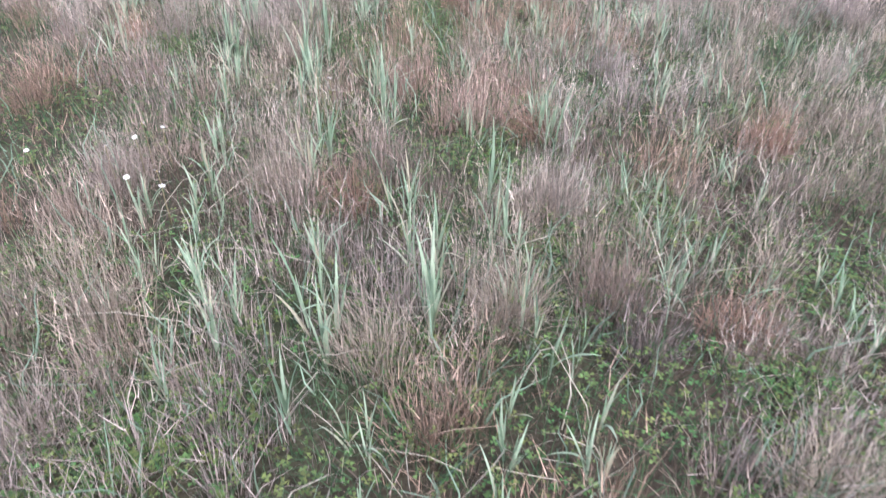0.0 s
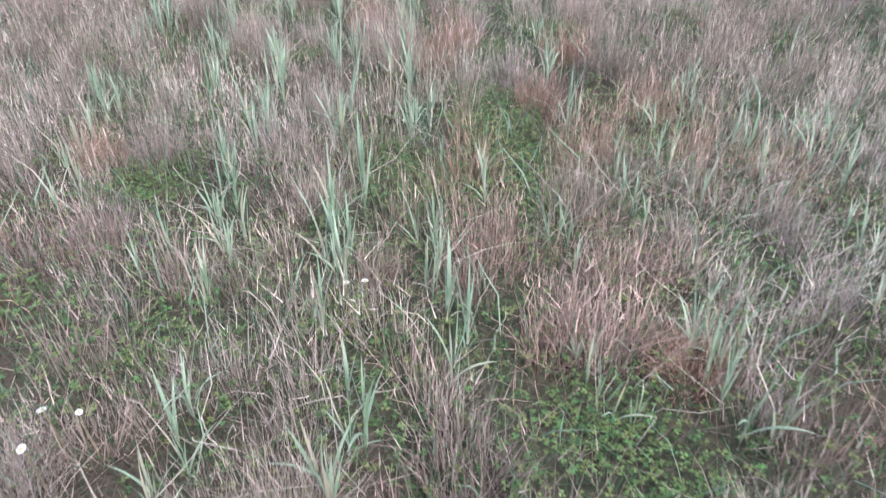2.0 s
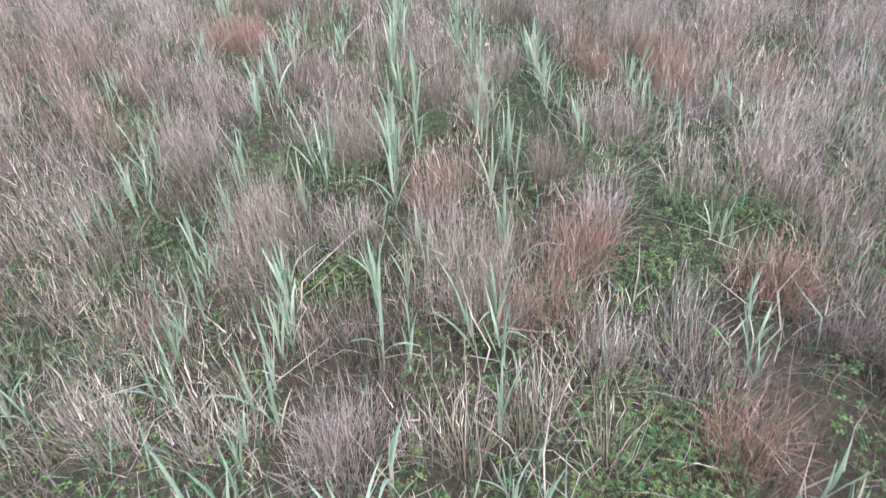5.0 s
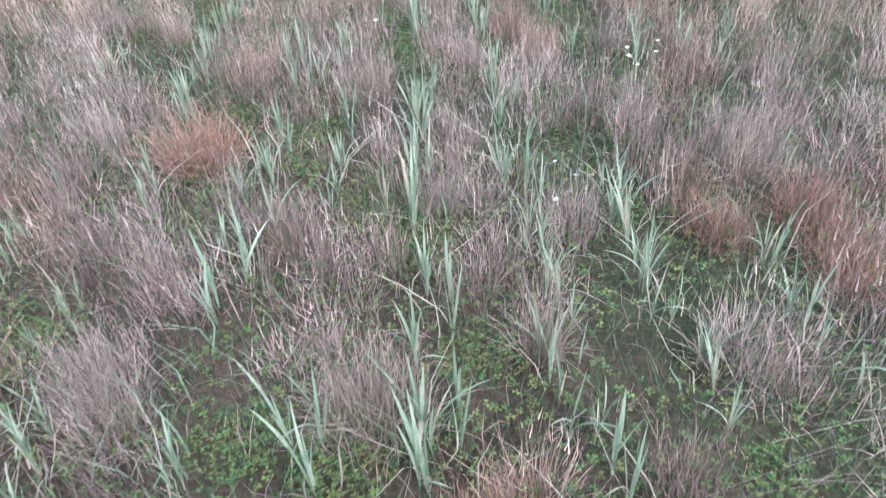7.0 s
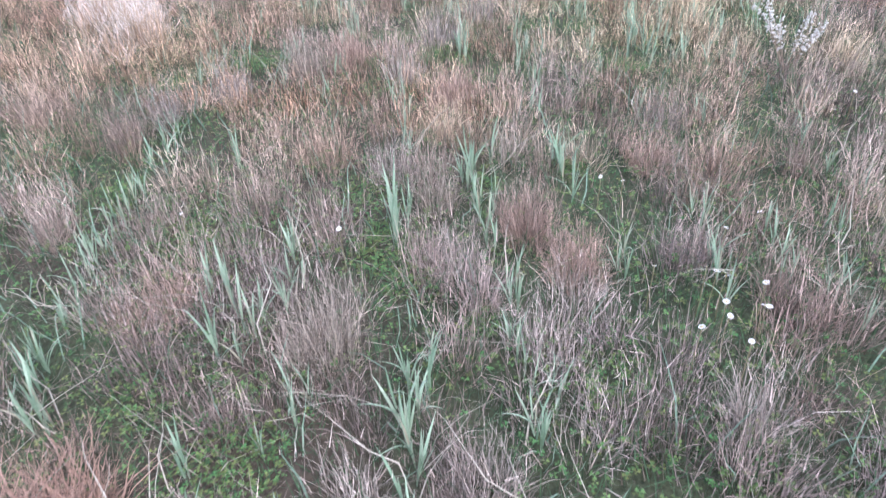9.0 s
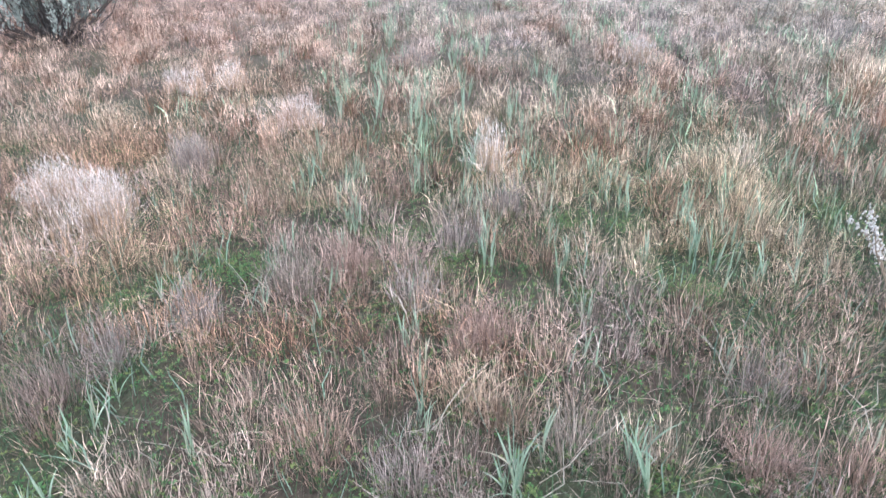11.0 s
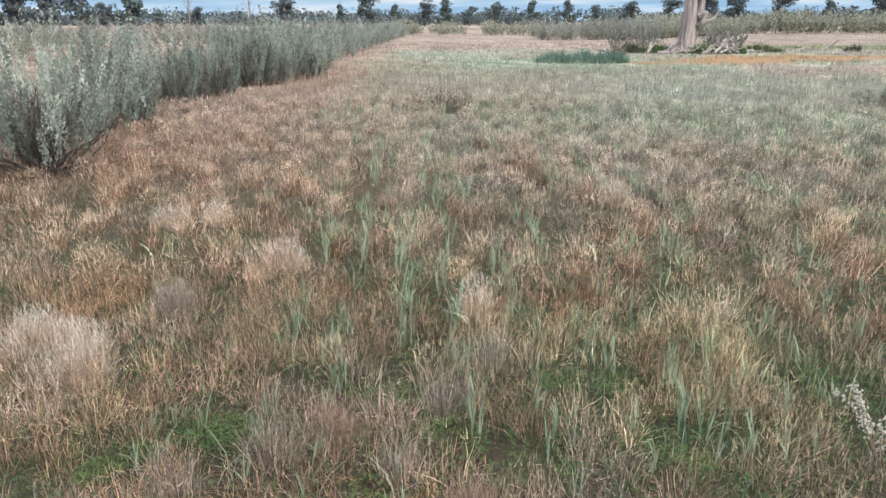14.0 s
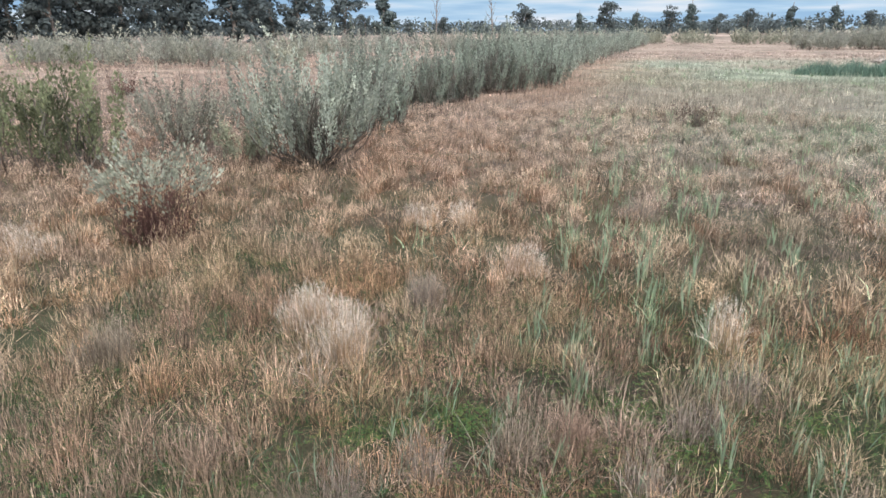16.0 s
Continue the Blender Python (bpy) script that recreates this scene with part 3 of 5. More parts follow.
def build_tussock(x, y, r, tall, colour, curly, seed, label, group):
    """A tussock of fine upright stalks with paler strands and curled leaves between them."""
    g = np.random.default_rng(seed)
    ob = new("dry_grass_tussock")
    ob.matrix_basis = pose(x, y, 0)
    loose = r > 0.28
    lumps = max(2, int(round(r * r / (0.014 if loose else 0.008))))
    la, lq = g.uniform(0, 6.283, lumps), np.sqrt(g.uniform(0, 1, lumps)) * max(0.0, r * (1.4 if loose else 0.95) - 0.06)
    lx, ly = np.cos(la) * lq, np.sin(la) * lq * (0.8 if loose else 1.0)
    lh = tall * g.uniform(0.55 if loose else 0.7, 1.12, lumps) * (1 - 0.35 * (lq / (r * 1.5 + 0.01)) ** 2)
    lr = np.full(lumps, min(r, 0.1))
    tint = np.array([colour]) * g.uniform(0.8, 1.2, lumps)[:, None]
    if loose:
        tint = tint * (1 - 0.35 * (g.uniform(0, 1, lumps) ** 2)[:, None] * np.array((0.6, 1.0, 1.1)))
    k = int(min(120, 2000 / lumps))
    calm = 0.16 if y < 8 else 0.4
    bleached = group == "pale grass patches"
    stem = tint * np.array((0.72, 0.6, 0.46)) if bleached else tint * 0.82
    fine = 0.0018 if y < 10.5 else 0.003
    v, f, c = tussock_blades(lx, ly, lr, k, lh, stem, g, fine * 1.2, (0, 0.5, 1.0), 0.08, 0.24, calm, 0.13, 0.22)
    part("stalk_mass", make_mesh("stalk_mass", v, f, M_DRY, c), ob)
    pale = tint * 1.18 if not bleached else tint * 1.1
    v, f, c = join([tussock_blades(lx, ly, lr, max(8, int(k * 0.28)), lh * 1.04, pale, g, fine * 1.15, (0, 0.5, 1.0), 0.14, 0.28, calm, 0.14, 0.45),
                    tussock_blades(lx, ly, lr, max(6, int(k * curly * 0.7)), lh, tint * 1.12, g, fine * (1.9 if curly > 2 else 1.1), (0, 0.35, 0.7, 1.0), 0.95, 0.3, calm),
                    seed_fluff(lx, ly, lr, int(k * (0.8 if bleached else 0.45)), lh, tint * 1.1, g, fine * 0.75, 0.06, 0.75 if bleached else 0.4)])
    part("curled_foliage", make_mesh("curled_foliage", v, f, M_DRY, c), ob)
    tagged(ob, label, "grass tussock", group)


TUSSOCKS = [
    ([p for p in RUST if p[2] < 0.22 and p[1] < 8.5], (0.35, 0.225, 0.165), 0.3, 1.2, "rust-red dry grass tussock rooted in the paddock", "rusty tussocks"),
    ([p for p in RUST if p[2] == 0.22], (0.355, 0.23, 0.165), 0.46, 2.1, "rust-brown tussock with tangled curled leaves", "rusty tussocks"),
    ([p for p in RUST if p[2] < 0.24 and p[1] >= 8.5], (0.39, 0.28, 0.215), 0.3, 1.2, "pinkish-brown dry grass tussock among paler stalks", "rusty tussocks"),
    ([p for p in STRAW if p[1] < 11.2 and p[2] < 0.32], (0.385, 0.32, 0.25), 0.42, 0.75, "pale straw-coloured dry grass tussock, upright stalks", "straw tussocks"),
    (MAUVE, (0.365, 0.305, 0.255), 0.33, 0.6, "mauve-grey withered grass tussock in the paddock", "mauve tussocks"),
    ([p for p in STRAW if p[1] < 11.2 and p[2] >= 0.32], (0.5, 0.43, 0.36), 0.4, 0.3, "broad straw-coloured grass patch in the paddock", "straw tussocks"),
    ([p for p in STRAW if p[1] >= 11.2] + [(-4.2, 11.4, 0.3)], (0.68, 0.62, 0.54), 0.36, 0.8, "bleached pale grass patch with fluffy seed heads", "pale grass patches"),
    (BROWN, BROWN_C, 0.4, 0.2, "brown dry grass tussock with dense upright stalks", "brown tussocks"),
]
for ti, (places, colour, tall, curly, label, group) in enumerate(TUSSOCKS):
    for i, (px, py, pr) in enumerate(places):
        build_tussock(px, py, pr if pr > 0.28 else pr * 0.85, tall * (0.88 if py < 11 else 1.0), colour, curly, 4000 + ti * 100 + i, label, group)

KEEP_CLEAR = np.array([(a, b - 0.04, c * (0.3 if b < 3 else 0.46 if b < 9.5 else 0.95)) for a, b, c in CLOVER] + [(a, b - 0.05, 0.06) for a, b in DAISIES] + [(a, b - 0.05, 0.09) for a, b, c in CLUMPS])
PLACED = np.array([(a, b, c * 0.8) for a, b, c in RUST + STRAW + MAUVE + BROWN if c < 0.24 or (a, b, c) in STRAW])


def clear_of(x, y, discs, seed=17):
    ok = np.ones(len(x), bool)
    wob = 0.75 + 0.5 * value_noise(x, y, 0.12, seed)
    for a, b, c in discs:
        ok &= np.hypot(x - a, y - b) > c * wob
    return ok


def jitter_grid(x0, x1, y0, y1, pitch, g):
    gx, gy = np.meshgrid(np.arange(x0, x1, pitch), np.arange(y0, y1, pitch))
    x, y = gx.ravel(), gy.ravel()
    return x + g.uniform(-0.55, 0.55, len(x)) * pitch, y + g.uniform(-0.55, 0.55, len(x)) * pitch


def middle(y):
    """The line along which the camera is carried."""
    return np.interp(y, [0, 3, 5, 8, 13], [0.2, -0.35, -0.7, -1.4, -2.0])


def dry_near():
    g = np.random.default_rng(101)
    x, y = jitter_grid(-7.5, 4.2, 0.6, 13.2, 0.25, g)
    m = len(x)
    big = g.uniform(0.55, 1.2, m) * (0.78 + 0.5 * value_noise(x, y, 0.9, 23))
    shade = np.minimum(field_tint(x, y, g) * np.exp(g.normal(0.08, 0.15, m))[:, None], np.where(y < 9, 1.0, 1.6)[:, None] * np.array((0.49, 0.415, 0.345)))
    owner = np.repeat(np.arange(m), 3)
    loose = np.interp(y[owner], [3, 7], [0.2, 0.16])
    away, turn = g.uniform(0.0, 1.0, m * 3) * loose * np.sqrt(big[owner]), g.uniform(0, 6.283, m * 3)
    x, y = x[owner] + away * np.cos(turn), y[owner] + away * np.sin(turn)
    half = np.interp(y, [0, 4, 9, 13], [1.9, 3.4, 3.9, 5.2])
    keep = (np.abs(x - middle(y)) < half) & (value_noise(x, y, 0.42, 29) > np.interp(y, [7, 10], [0.25, 0.13]))
    keep &= clear_of(x, y, KEEP_CLEAR) & clear_of(x, y, PLACED, 19)
    x, y, owner, away = x[keep], y[keep], owner[keep], away[keep]
    k = len(x)
    r = g.uniform(0.04, 0.085, k)
    h = (0.13 + 0.22 * big[owner]) * (1 - 1.4 * away) * g.uniform(0.8, 1.15, k)
    tint = shade[owner]
    late, middle_part = y > 10.3, (y > 7.8) & (y <= 10.3)
    pieces = []
    # low darkens the stalk mass as painted shade; high brightens strands as lit tops
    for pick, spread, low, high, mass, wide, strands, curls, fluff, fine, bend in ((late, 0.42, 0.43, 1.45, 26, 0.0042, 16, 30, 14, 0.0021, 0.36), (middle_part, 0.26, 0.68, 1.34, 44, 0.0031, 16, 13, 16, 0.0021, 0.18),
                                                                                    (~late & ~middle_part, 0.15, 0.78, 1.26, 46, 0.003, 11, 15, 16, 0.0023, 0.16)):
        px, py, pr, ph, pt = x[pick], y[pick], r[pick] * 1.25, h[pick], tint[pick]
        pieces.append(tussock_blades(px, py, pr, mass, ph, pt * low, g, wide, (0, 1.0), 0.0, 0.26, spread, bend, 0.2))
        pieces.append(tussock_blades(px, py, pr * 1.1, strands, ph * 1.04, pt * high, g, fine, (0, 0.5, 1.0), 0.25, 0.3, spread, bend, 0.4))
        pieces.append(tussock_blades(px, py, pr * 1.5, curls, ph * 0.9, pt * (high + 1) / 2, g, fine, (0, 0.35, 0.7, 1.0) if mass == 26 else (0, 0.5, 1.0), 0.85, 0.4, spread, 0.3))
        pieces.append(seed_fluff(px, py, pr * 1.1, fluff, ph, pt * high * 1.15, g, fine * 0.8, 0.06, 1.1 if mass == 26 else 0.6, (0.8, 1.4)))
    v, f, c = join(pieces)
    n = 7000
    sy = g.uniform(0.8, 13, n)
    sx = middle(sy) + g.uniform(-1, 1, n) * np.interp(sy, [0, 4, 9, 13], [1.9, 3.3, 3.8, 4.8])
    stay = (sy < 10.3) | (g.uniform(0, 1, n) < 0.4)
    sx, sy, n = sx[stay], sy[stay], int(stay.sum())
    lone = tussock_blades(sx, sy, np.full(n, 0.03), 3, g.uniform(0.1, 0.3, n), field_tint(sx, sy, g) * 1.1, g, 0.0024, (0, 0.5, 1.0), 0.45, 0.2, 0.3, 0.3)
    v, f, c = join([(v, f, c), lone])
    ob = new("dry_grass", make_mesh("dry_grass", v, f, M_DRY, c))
    tagged(ob, "dense dry pasture grass, straw and mauve-brown stalks", "dry grass", kind="stuff")


def dry_litter():
    g = np.random.default_rng(102)
    n = 7000
    y = g.uniform(0.8, 13, n)
    x = middle(y) + g.uniform(-1, 1, n) * np.interp(y, [0, 4, 9, 13], [1.9, 3.2, 3.6, 4.5])
    base = np.stack([x, y, g.uniform(0.005, 0.05, n)], 1)
    # field colour more than halved: shade under the stalks put into the tint
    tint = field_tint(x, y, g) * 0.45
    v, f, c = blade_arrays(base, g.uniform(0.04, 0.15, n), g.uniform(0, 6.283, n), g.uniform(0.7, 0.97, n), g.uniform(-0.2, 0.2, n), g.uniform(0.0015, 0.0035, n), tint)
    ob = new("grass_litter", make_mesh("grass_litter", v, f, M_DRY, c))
    tagged(ob, "fallen dry stalks lying over the soil", "grass litter", kind="stuff")


def undergrowth():
    """Short fine growth, half green and half withered, that hides the soil."""
    g = np.random.default_rng(105)
    n = 140000
    y = g.uniform(0.8, 13.5, n)
    x = middle(y) + g.uniform(-1, 1, n) * np.interp(y, [0, 4, 9, 13], [1.9, 3.3, 3.8, 5.0])
    mixed = g.uniform(0, 1, n) < 0.5 + 0.45 * value_noise(x, y, 0.5, 91)
    mixed |= (y > 9) & (g.uniform(0, 1, n) < 0.6)
    # both tints lowered to deepen the shade seen between tussocks
    tint = np.where(mixed[:, None], np.array((0.062, 0.11, 0.05)), np.array((0.115, 0.09, 0.068))) * g.uniform(0.5, 1.5, n)[:, None]
    v, f, c = blade_arrays(np.stack([x, y, g.uniform(0, 0.03, n)], 1), g.uniform(0.04, 0.17, n), g.uniform(0, 6.283, n), g.uniform(0.05, 0.9, n), g.normal(0, 0.4, n), g.uniform(0.0025, 0.006, n), tint, (0, 1.0))
    ob = new("undergrowth", make_mesh("undergrowth", v, f, M_HERB, c))
    tagged(ob, "fine short green and withered growth over the soil", "undergrowth", kind="stuff")


def polar_scatter(r0, r1, a0, a1, n, g):
    r = np.sqrt(g.uniform(r0 * r0, r1 * r1, n))
    a = np.radians(90 + g.uniform(a0, a1, n))
    return -1.7 + r * np.cos(a), 8.2 + r * np.sin(a)


def dry_mid():
    g = np.random.default_rng(103)
    x, y = jitter_grid(-21, 13, 6.5, 27.5, 0.37, g)
    m = len(x)
    big = g.uniform(0.5, 1.25, m) * (0.55 + 0.75 * value_noise(x, y, 1.4, 23))
    shade = field_tint(x, y, g) * np.exp(g.normal(-0.05, 0.2, m))[:, None]
    owner = np.repeat(np.arange(m), 3)
    away, turn = g.uniform(0.0, 0.13, m * 3) * big[owner], g.uniform(0, 6.283, m * 3)
    x, y = x[owner] + away * np.cos(turn), y[owner] + away * np.sin(turn)
    rr, aa = np.hypot(x + 1.7, y - 8.2), np.degrees(np.arctan2(y - 8.2, x + 1.7)) - 90
    keep = (rr > 2.6) & (rr < 19.2) & (aa > -42) & (aa < 66) & (value_noise(x, y, 0.5, 29) > 0.14)
    keep &= (rr < 10) | (g.uniform(0, 1, m * 3) < np.interp(rr, [10, 19], [1.0, 0.6]))
    half = np.interp(y, [0, 4, 9, 13], [1.9, 3.4, 3.9, 5.2]) - 0.1
    keep &= (y > 13.1) | (np.abs(x - middle(y)) > half)
    keep &= clear_of(x, y, PLACED * np.array((1, 1, 0.6)), 19) & clear_of(x, y, [(a, b + k, 0.12) for a, b, c in CLUMPS if b > 11 for k in (-0.1, 0.2)])
    x, y, owner, away = x[keep], y[keep], owner[keep], away[keep]
    k = len(x)
    r = g.uniform(0.06, 0.12, k)
    h = (0.12 + 0.27 * big[owner]) * (1 - 1.5 * away) * g.uniform(0.8, 1.15, k)
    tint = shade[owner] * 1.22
    # rusty stems and pale heads, pushed further apart to paint shaded feet, lit tops
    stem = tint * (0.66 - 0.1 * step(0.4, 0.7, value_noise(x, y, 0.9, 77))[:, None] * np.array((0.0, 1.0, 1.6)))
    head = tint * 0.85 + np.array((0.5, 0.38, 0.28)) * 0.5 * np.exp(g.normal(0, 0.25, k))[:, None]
    away = np.hypot(x + 1.7, y - 8.2)
    pieces = []
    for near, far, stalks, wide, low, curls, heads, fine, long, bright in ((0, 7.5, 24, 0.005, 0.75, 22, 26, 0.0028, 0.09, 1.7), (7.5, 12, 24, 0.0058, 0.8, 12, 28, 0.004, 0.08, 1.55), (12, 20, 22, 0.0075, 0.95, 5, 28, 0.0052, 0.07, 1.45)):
        p = (away >= near) & (away < far)
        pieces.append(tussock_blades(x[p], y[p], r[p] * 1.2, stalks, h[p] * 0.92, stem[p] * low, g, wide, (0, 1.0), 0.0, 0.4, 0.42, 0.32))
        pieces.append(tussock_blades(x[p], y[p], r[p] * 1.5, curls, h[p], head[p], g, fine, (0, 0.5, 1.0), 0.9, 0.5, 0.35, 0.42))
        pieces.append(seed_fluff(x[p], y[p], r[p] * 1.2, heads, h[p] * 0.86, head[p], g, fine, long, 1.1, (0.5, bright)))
    v, f, c = join(pieces)
    n = 48000
    rr, aa = 2.6 + 17 * g.uniform(0, 1, n) ** 1.1, np.radians(90 + g.uniform(-42, 66, n))
    sx, sy = -1.7 + rr * np.cos(aa), 8.2 + rr * np.sin(aa)
    out = (sy > 12.8) | (np.abs(sx - middle(sy)) > np.interp(sy, [0, 4, 9, 13], [1.9, 3.4, 3.9, 5.0]) - 0.3)
    sx, sy = sx[out], sy[out]
    n = len(sx)
    # short growth tinted dark so the gaps look shaded
    short = np.where((g.uniform(0, 1, n) < 0.45)[:, None], np.array((0.09, 0.12, 0.055)), field_tint(sx, sy, g) * 0.5)
    low = blade_arrays(np.stack([sx, sy, 0 * sx], 1), g.uniform(0.06, 0.17, n), g.uniform(0, 6.283, n), g.uniform(0.1, 0.9, n), g.normal(0, 0.4, n), g.uniform(0.008, 0.016, n), short, (0, 1.0))
    v, f, c = join([(v, f, c), low])
    ob = new("dry_grass", make_mesh("dry_grass", v, f, M_DRY, c))
    tagged(ob, "rusty and straw-coloured dry grass beside the hedge", "dry grass", kind="stuff")


def dry_far():
    g = np.random.default_rng(104)
    pieces = []
    for r0, r1, m, cnt, wid, rad, tall in ((18.5, 34, 7500, 16, 0.014, (0.12, 0.28), 0.36), (34, 70, 8000, 9, 0.03, (0.15, 0.4), 0.36), (70, 150, 7000, 6, 0.06, (0.3, 0.7), 0.22)):
        x, y = polar_scatter(r0, r1, -42, 64, m, g)
        keep = (bare_patch(x, y) < 0.5) | (g.uniform(0, 1, m) < 0.22)
        x, y = x[keep], y[keep]
        h = tall * (0.35 + 1.0 * value_noise(x, y, 1.1, 41)) * g.uniform(0.6, 1.25, len(x))
        pieces.append(tussock_blades(x, y, g.uniform(*rad, len(x)), cnt, h, field_tint(x, y, g) * np.exp(g.normal(0.1, 0.2 if r0 < 60 else 0.08, len(x)))[:, None], g, wid, (0, 1.0), 0.2, 0.2, 0.25 if r0 < 60 else 0.1))
    v, f, c = join(pieces)
    ob = new("distant_grass", make_mesh("distant_grass", v, f, M_DRY, c))
    tagged(ob, "distant dry pasture in pink, straw and grey-green drifts", "dry grass", kind="stuff")


def dry_around():
    """Plain pasture that goes on behind and beside the stretch that is walked."""
    g = np.random.default_rng(107)
    x, y = jitter_grid(-14, 12, -8, 13, 0.3, g)
    half = np.interp(y, [0.4, 0.8, 4, 9, 13], [0.0, 1.9, 3.4, 3.9, 5.2])
    rr, aa = np.hypot(x + 1.7, y - 8.2), np.degrees(np.arctan2(y - 8.2, x + 1.7)) - 90
    keep = (np.abs(x - middle(y)) > half) & ((rr < 2.6) | (aa < -42) | (aa > 66)) & (value_noise(x, y, 0.6, 23) > 0.15)
    x, y = x[keep], y[keep]
    h = g.uniform(0.16, 0.4, len(x))
    v, f, c = tussock_blades(x, y, g.uniform(0.08, 0.16, len(x)), 11, h, field_tint(x, y, g), g, 0.014, (0, 1.0), 0.0, 0.35, 0.35)
    ob = new("dry_grass", make_mesh("dry_grass", v, f, M_DRY, c))
    tagged(ob, "dry pasture tussocks, straw and brown", "dry grass", kind="stuff")


def lodged_straw():
    """Long pale stalks that have fallen over together."""
    g = np.random.default_rng(106)
    pieces = []
    for cx, cy, heading, n, spread in ((-0.25, 6.5, 0.25, 26, 0.17), (0.62, 4.0, 0.2, 80, 0.3), (0.95, 5.9, 0.5, 14, 0.2)):
        base = np.stack([cx + g.normal(0, spread, n), cy + g.normal(0, spread, n), g.uniform(0.02, 0.2, n)], 1)
        tint = np.array((0.44, 0.385, 0.31)) * g.uniform(0.6, 1.2, n)[:, None]
        pieces.append(blade_arrays(base, g.uniform(0.25, 0.6, n), heading + g.normal(0, 0.35, n), g.uniform(0.7, 0.95, n), g.normal(0.35, 0.45, n), g.uniform(0.0012, 0.002, n), tint, (0, 0.35, 0.7, 1.0)))
    v, f, c = join(pieces)
    ob = new("lodged_straw", make_mesh("lodged_straw", v, f, M_DRY, c))
    tagged(ob, "long pale straw stalks fallen over the tussocks", "straw", kind="stuff")


def withered_leaves():
    """Dead straw-coloured leaves that arch out from the feet of the green clumps."""
    g = np.random.default_rng(108)
    at = np.array([(a, b) for a, b, c in CLUMPS if b < 11])
    at = np.repeat(at, 5, 0) + g.normal(0, 0.045, (len(at) * 5, 2))
    n = len(at)
    tint = np.array((0.5, 0.45, 0.35)) * g.uniform(0.6, 1.15, n)[:, None]
    v, f, c = blade_arrays(np.stack([at[:, 0], at[:, 1], np.zeros(n)], 1), g.uniform(0.18, 0.4, n), g.uniform(0, 6.283, n), g.uniform(0.1, 0.4, n), g.uniform(0.5, 1.1, n), g.uniform(0.003, 0.006, n), tint, (0, 0.3, 0.55, 0.8, 1.0))
    ob = new("withered_leaves", make_mesh("withered_leaves", v, f, M_DRY, c))
    tagged(ob, "arching straw-coloured dead leaves among the green clumps", "dead leaves", kind="stuff")


lodged_straw()
withered_leaves()
dry_around()
dry_near(), dry_litter(), undergrowth(), dry_mid(), dry_far()


# ---- green blades in drill rows ----
def leaf_mesh(seed, curl, width):
    """A folded grass leaf of unit length, with keel and pointed tip."""
    g = np.random.default_rng(seed)
    v, f, k = [], [], 6
    for i in range(k + 1):
        t = i / k
        x = curl * t * t + 0.05 * t
        z = t - 0.5 * abs(curl) * t ** 2.4
        w = width * 0.5 * (0.6 + 0.4 * min(1, t * 4)) * (1 - t ** 2.2) + 0.0006
        tw = 0.5 * t * g.uniform(-1, 1)
        cy, sx = math.cos(tw) * w, math.sin(tw) * w
        v += [(x + sx + 0.3 * w, cy, z), (x - 0.1 * w, 0, z), (x - sx + 0.3 * w, -cy, z)]
    for i in range(k):
        a = i * 3
        for j in (0, 1):
            f += [(a + j, a + j + 1, a + j + 4), (a + j, a + j + 4, a + j + 3)]
    return make_mesh("leaf", v, f, M_BLADE, None, True)


LEAVES = [leaf_mesh(i, c, w) for i, (c, w) in enumerate(((0.08, 0.05), (0.13, 0.058), (0.26, 0.052), (0.42, 0.055), (0.6, 0.048), (0.04, 0.045), (0.17, 0.05)))]


def make_clump(seed, shoots):
    """Shoots in a short row; each carries leaves one above the other."""
    g = random.Random(seed)
    clump = new("green_grass_clump")
    for i in range(shoots):
        tall = g.uniform(0.5, 0.85)
        foot = pose(g.gauss(0, 0.09), (i - (shoots - 1) / 2) * 0.34 + g.gauss(0, 0.14), 0, g.gauss(0, 4), g.gauss(0, 5), g.uniform(0, 360))
        count = g.randint(5, 7) if shoots > 2 else 5
        for j in range(count):
            droop = g.random() < 0.18
            me = LEAVES[g.choice((2, 3, 3, 4))] if droop else LEAVES[g.choice((0, 1, 5, 5, 6))]
            s = g.uniform(0.4, 0.72)
            leaf = part("leaf", me, clump)
            leaf.matrix_basis = foot @ pose(0, 0, tall * 0.62 * j / count, 0, 0, j * 180 + g.gauss(0, 40)) @ pose(0, 0, 0, 0, g.uniform(-3, 8) if not droop else g.uniform(8, 20), 0) @ Matrix.Diagonal((s, s * g.uniform(0.8, 1.25), s, 1))
    return tagged(clump, "blue-green broad grass blades sprouting from the paddock", "grass clump", "green grass clumps")


def drill_line(y):
    """x of one of the drill rows along which the green grass grows."""
    return np.interp(y, [2, 4, 6, 8.4, 10, 13.5, 50], [-0.21, -0.6, -1.0, -1.6, -1.95, -2.55, -7.6])


clump_kinds = [make_clump(60 + i, 3 + i % 3) for i in range(7)]
tuft_kinds = [make_clump(80 + i, 2) for i in range(7)]
spots, tufts = [], []
chance = random.Random(33)
for px, py, ph in CLUMPS:
    if py < 10:
        spots.append((px, py, 0.125 + 0.66 * ph))
    else:
        for k in range(3 if ph > 0.2 else 2):
            y = py + k * 0.3 + chance.uniform(-0.05, 0.05)
            tufts.append((px + float(drill_line(y) - drill_line(py)) + chance.gauss(0, 0.02), y, (0.12 + 0.62 * ph) * chance.uniform(0.72, 1.04) * (1.15 if py > 12.5 else 1.0)))
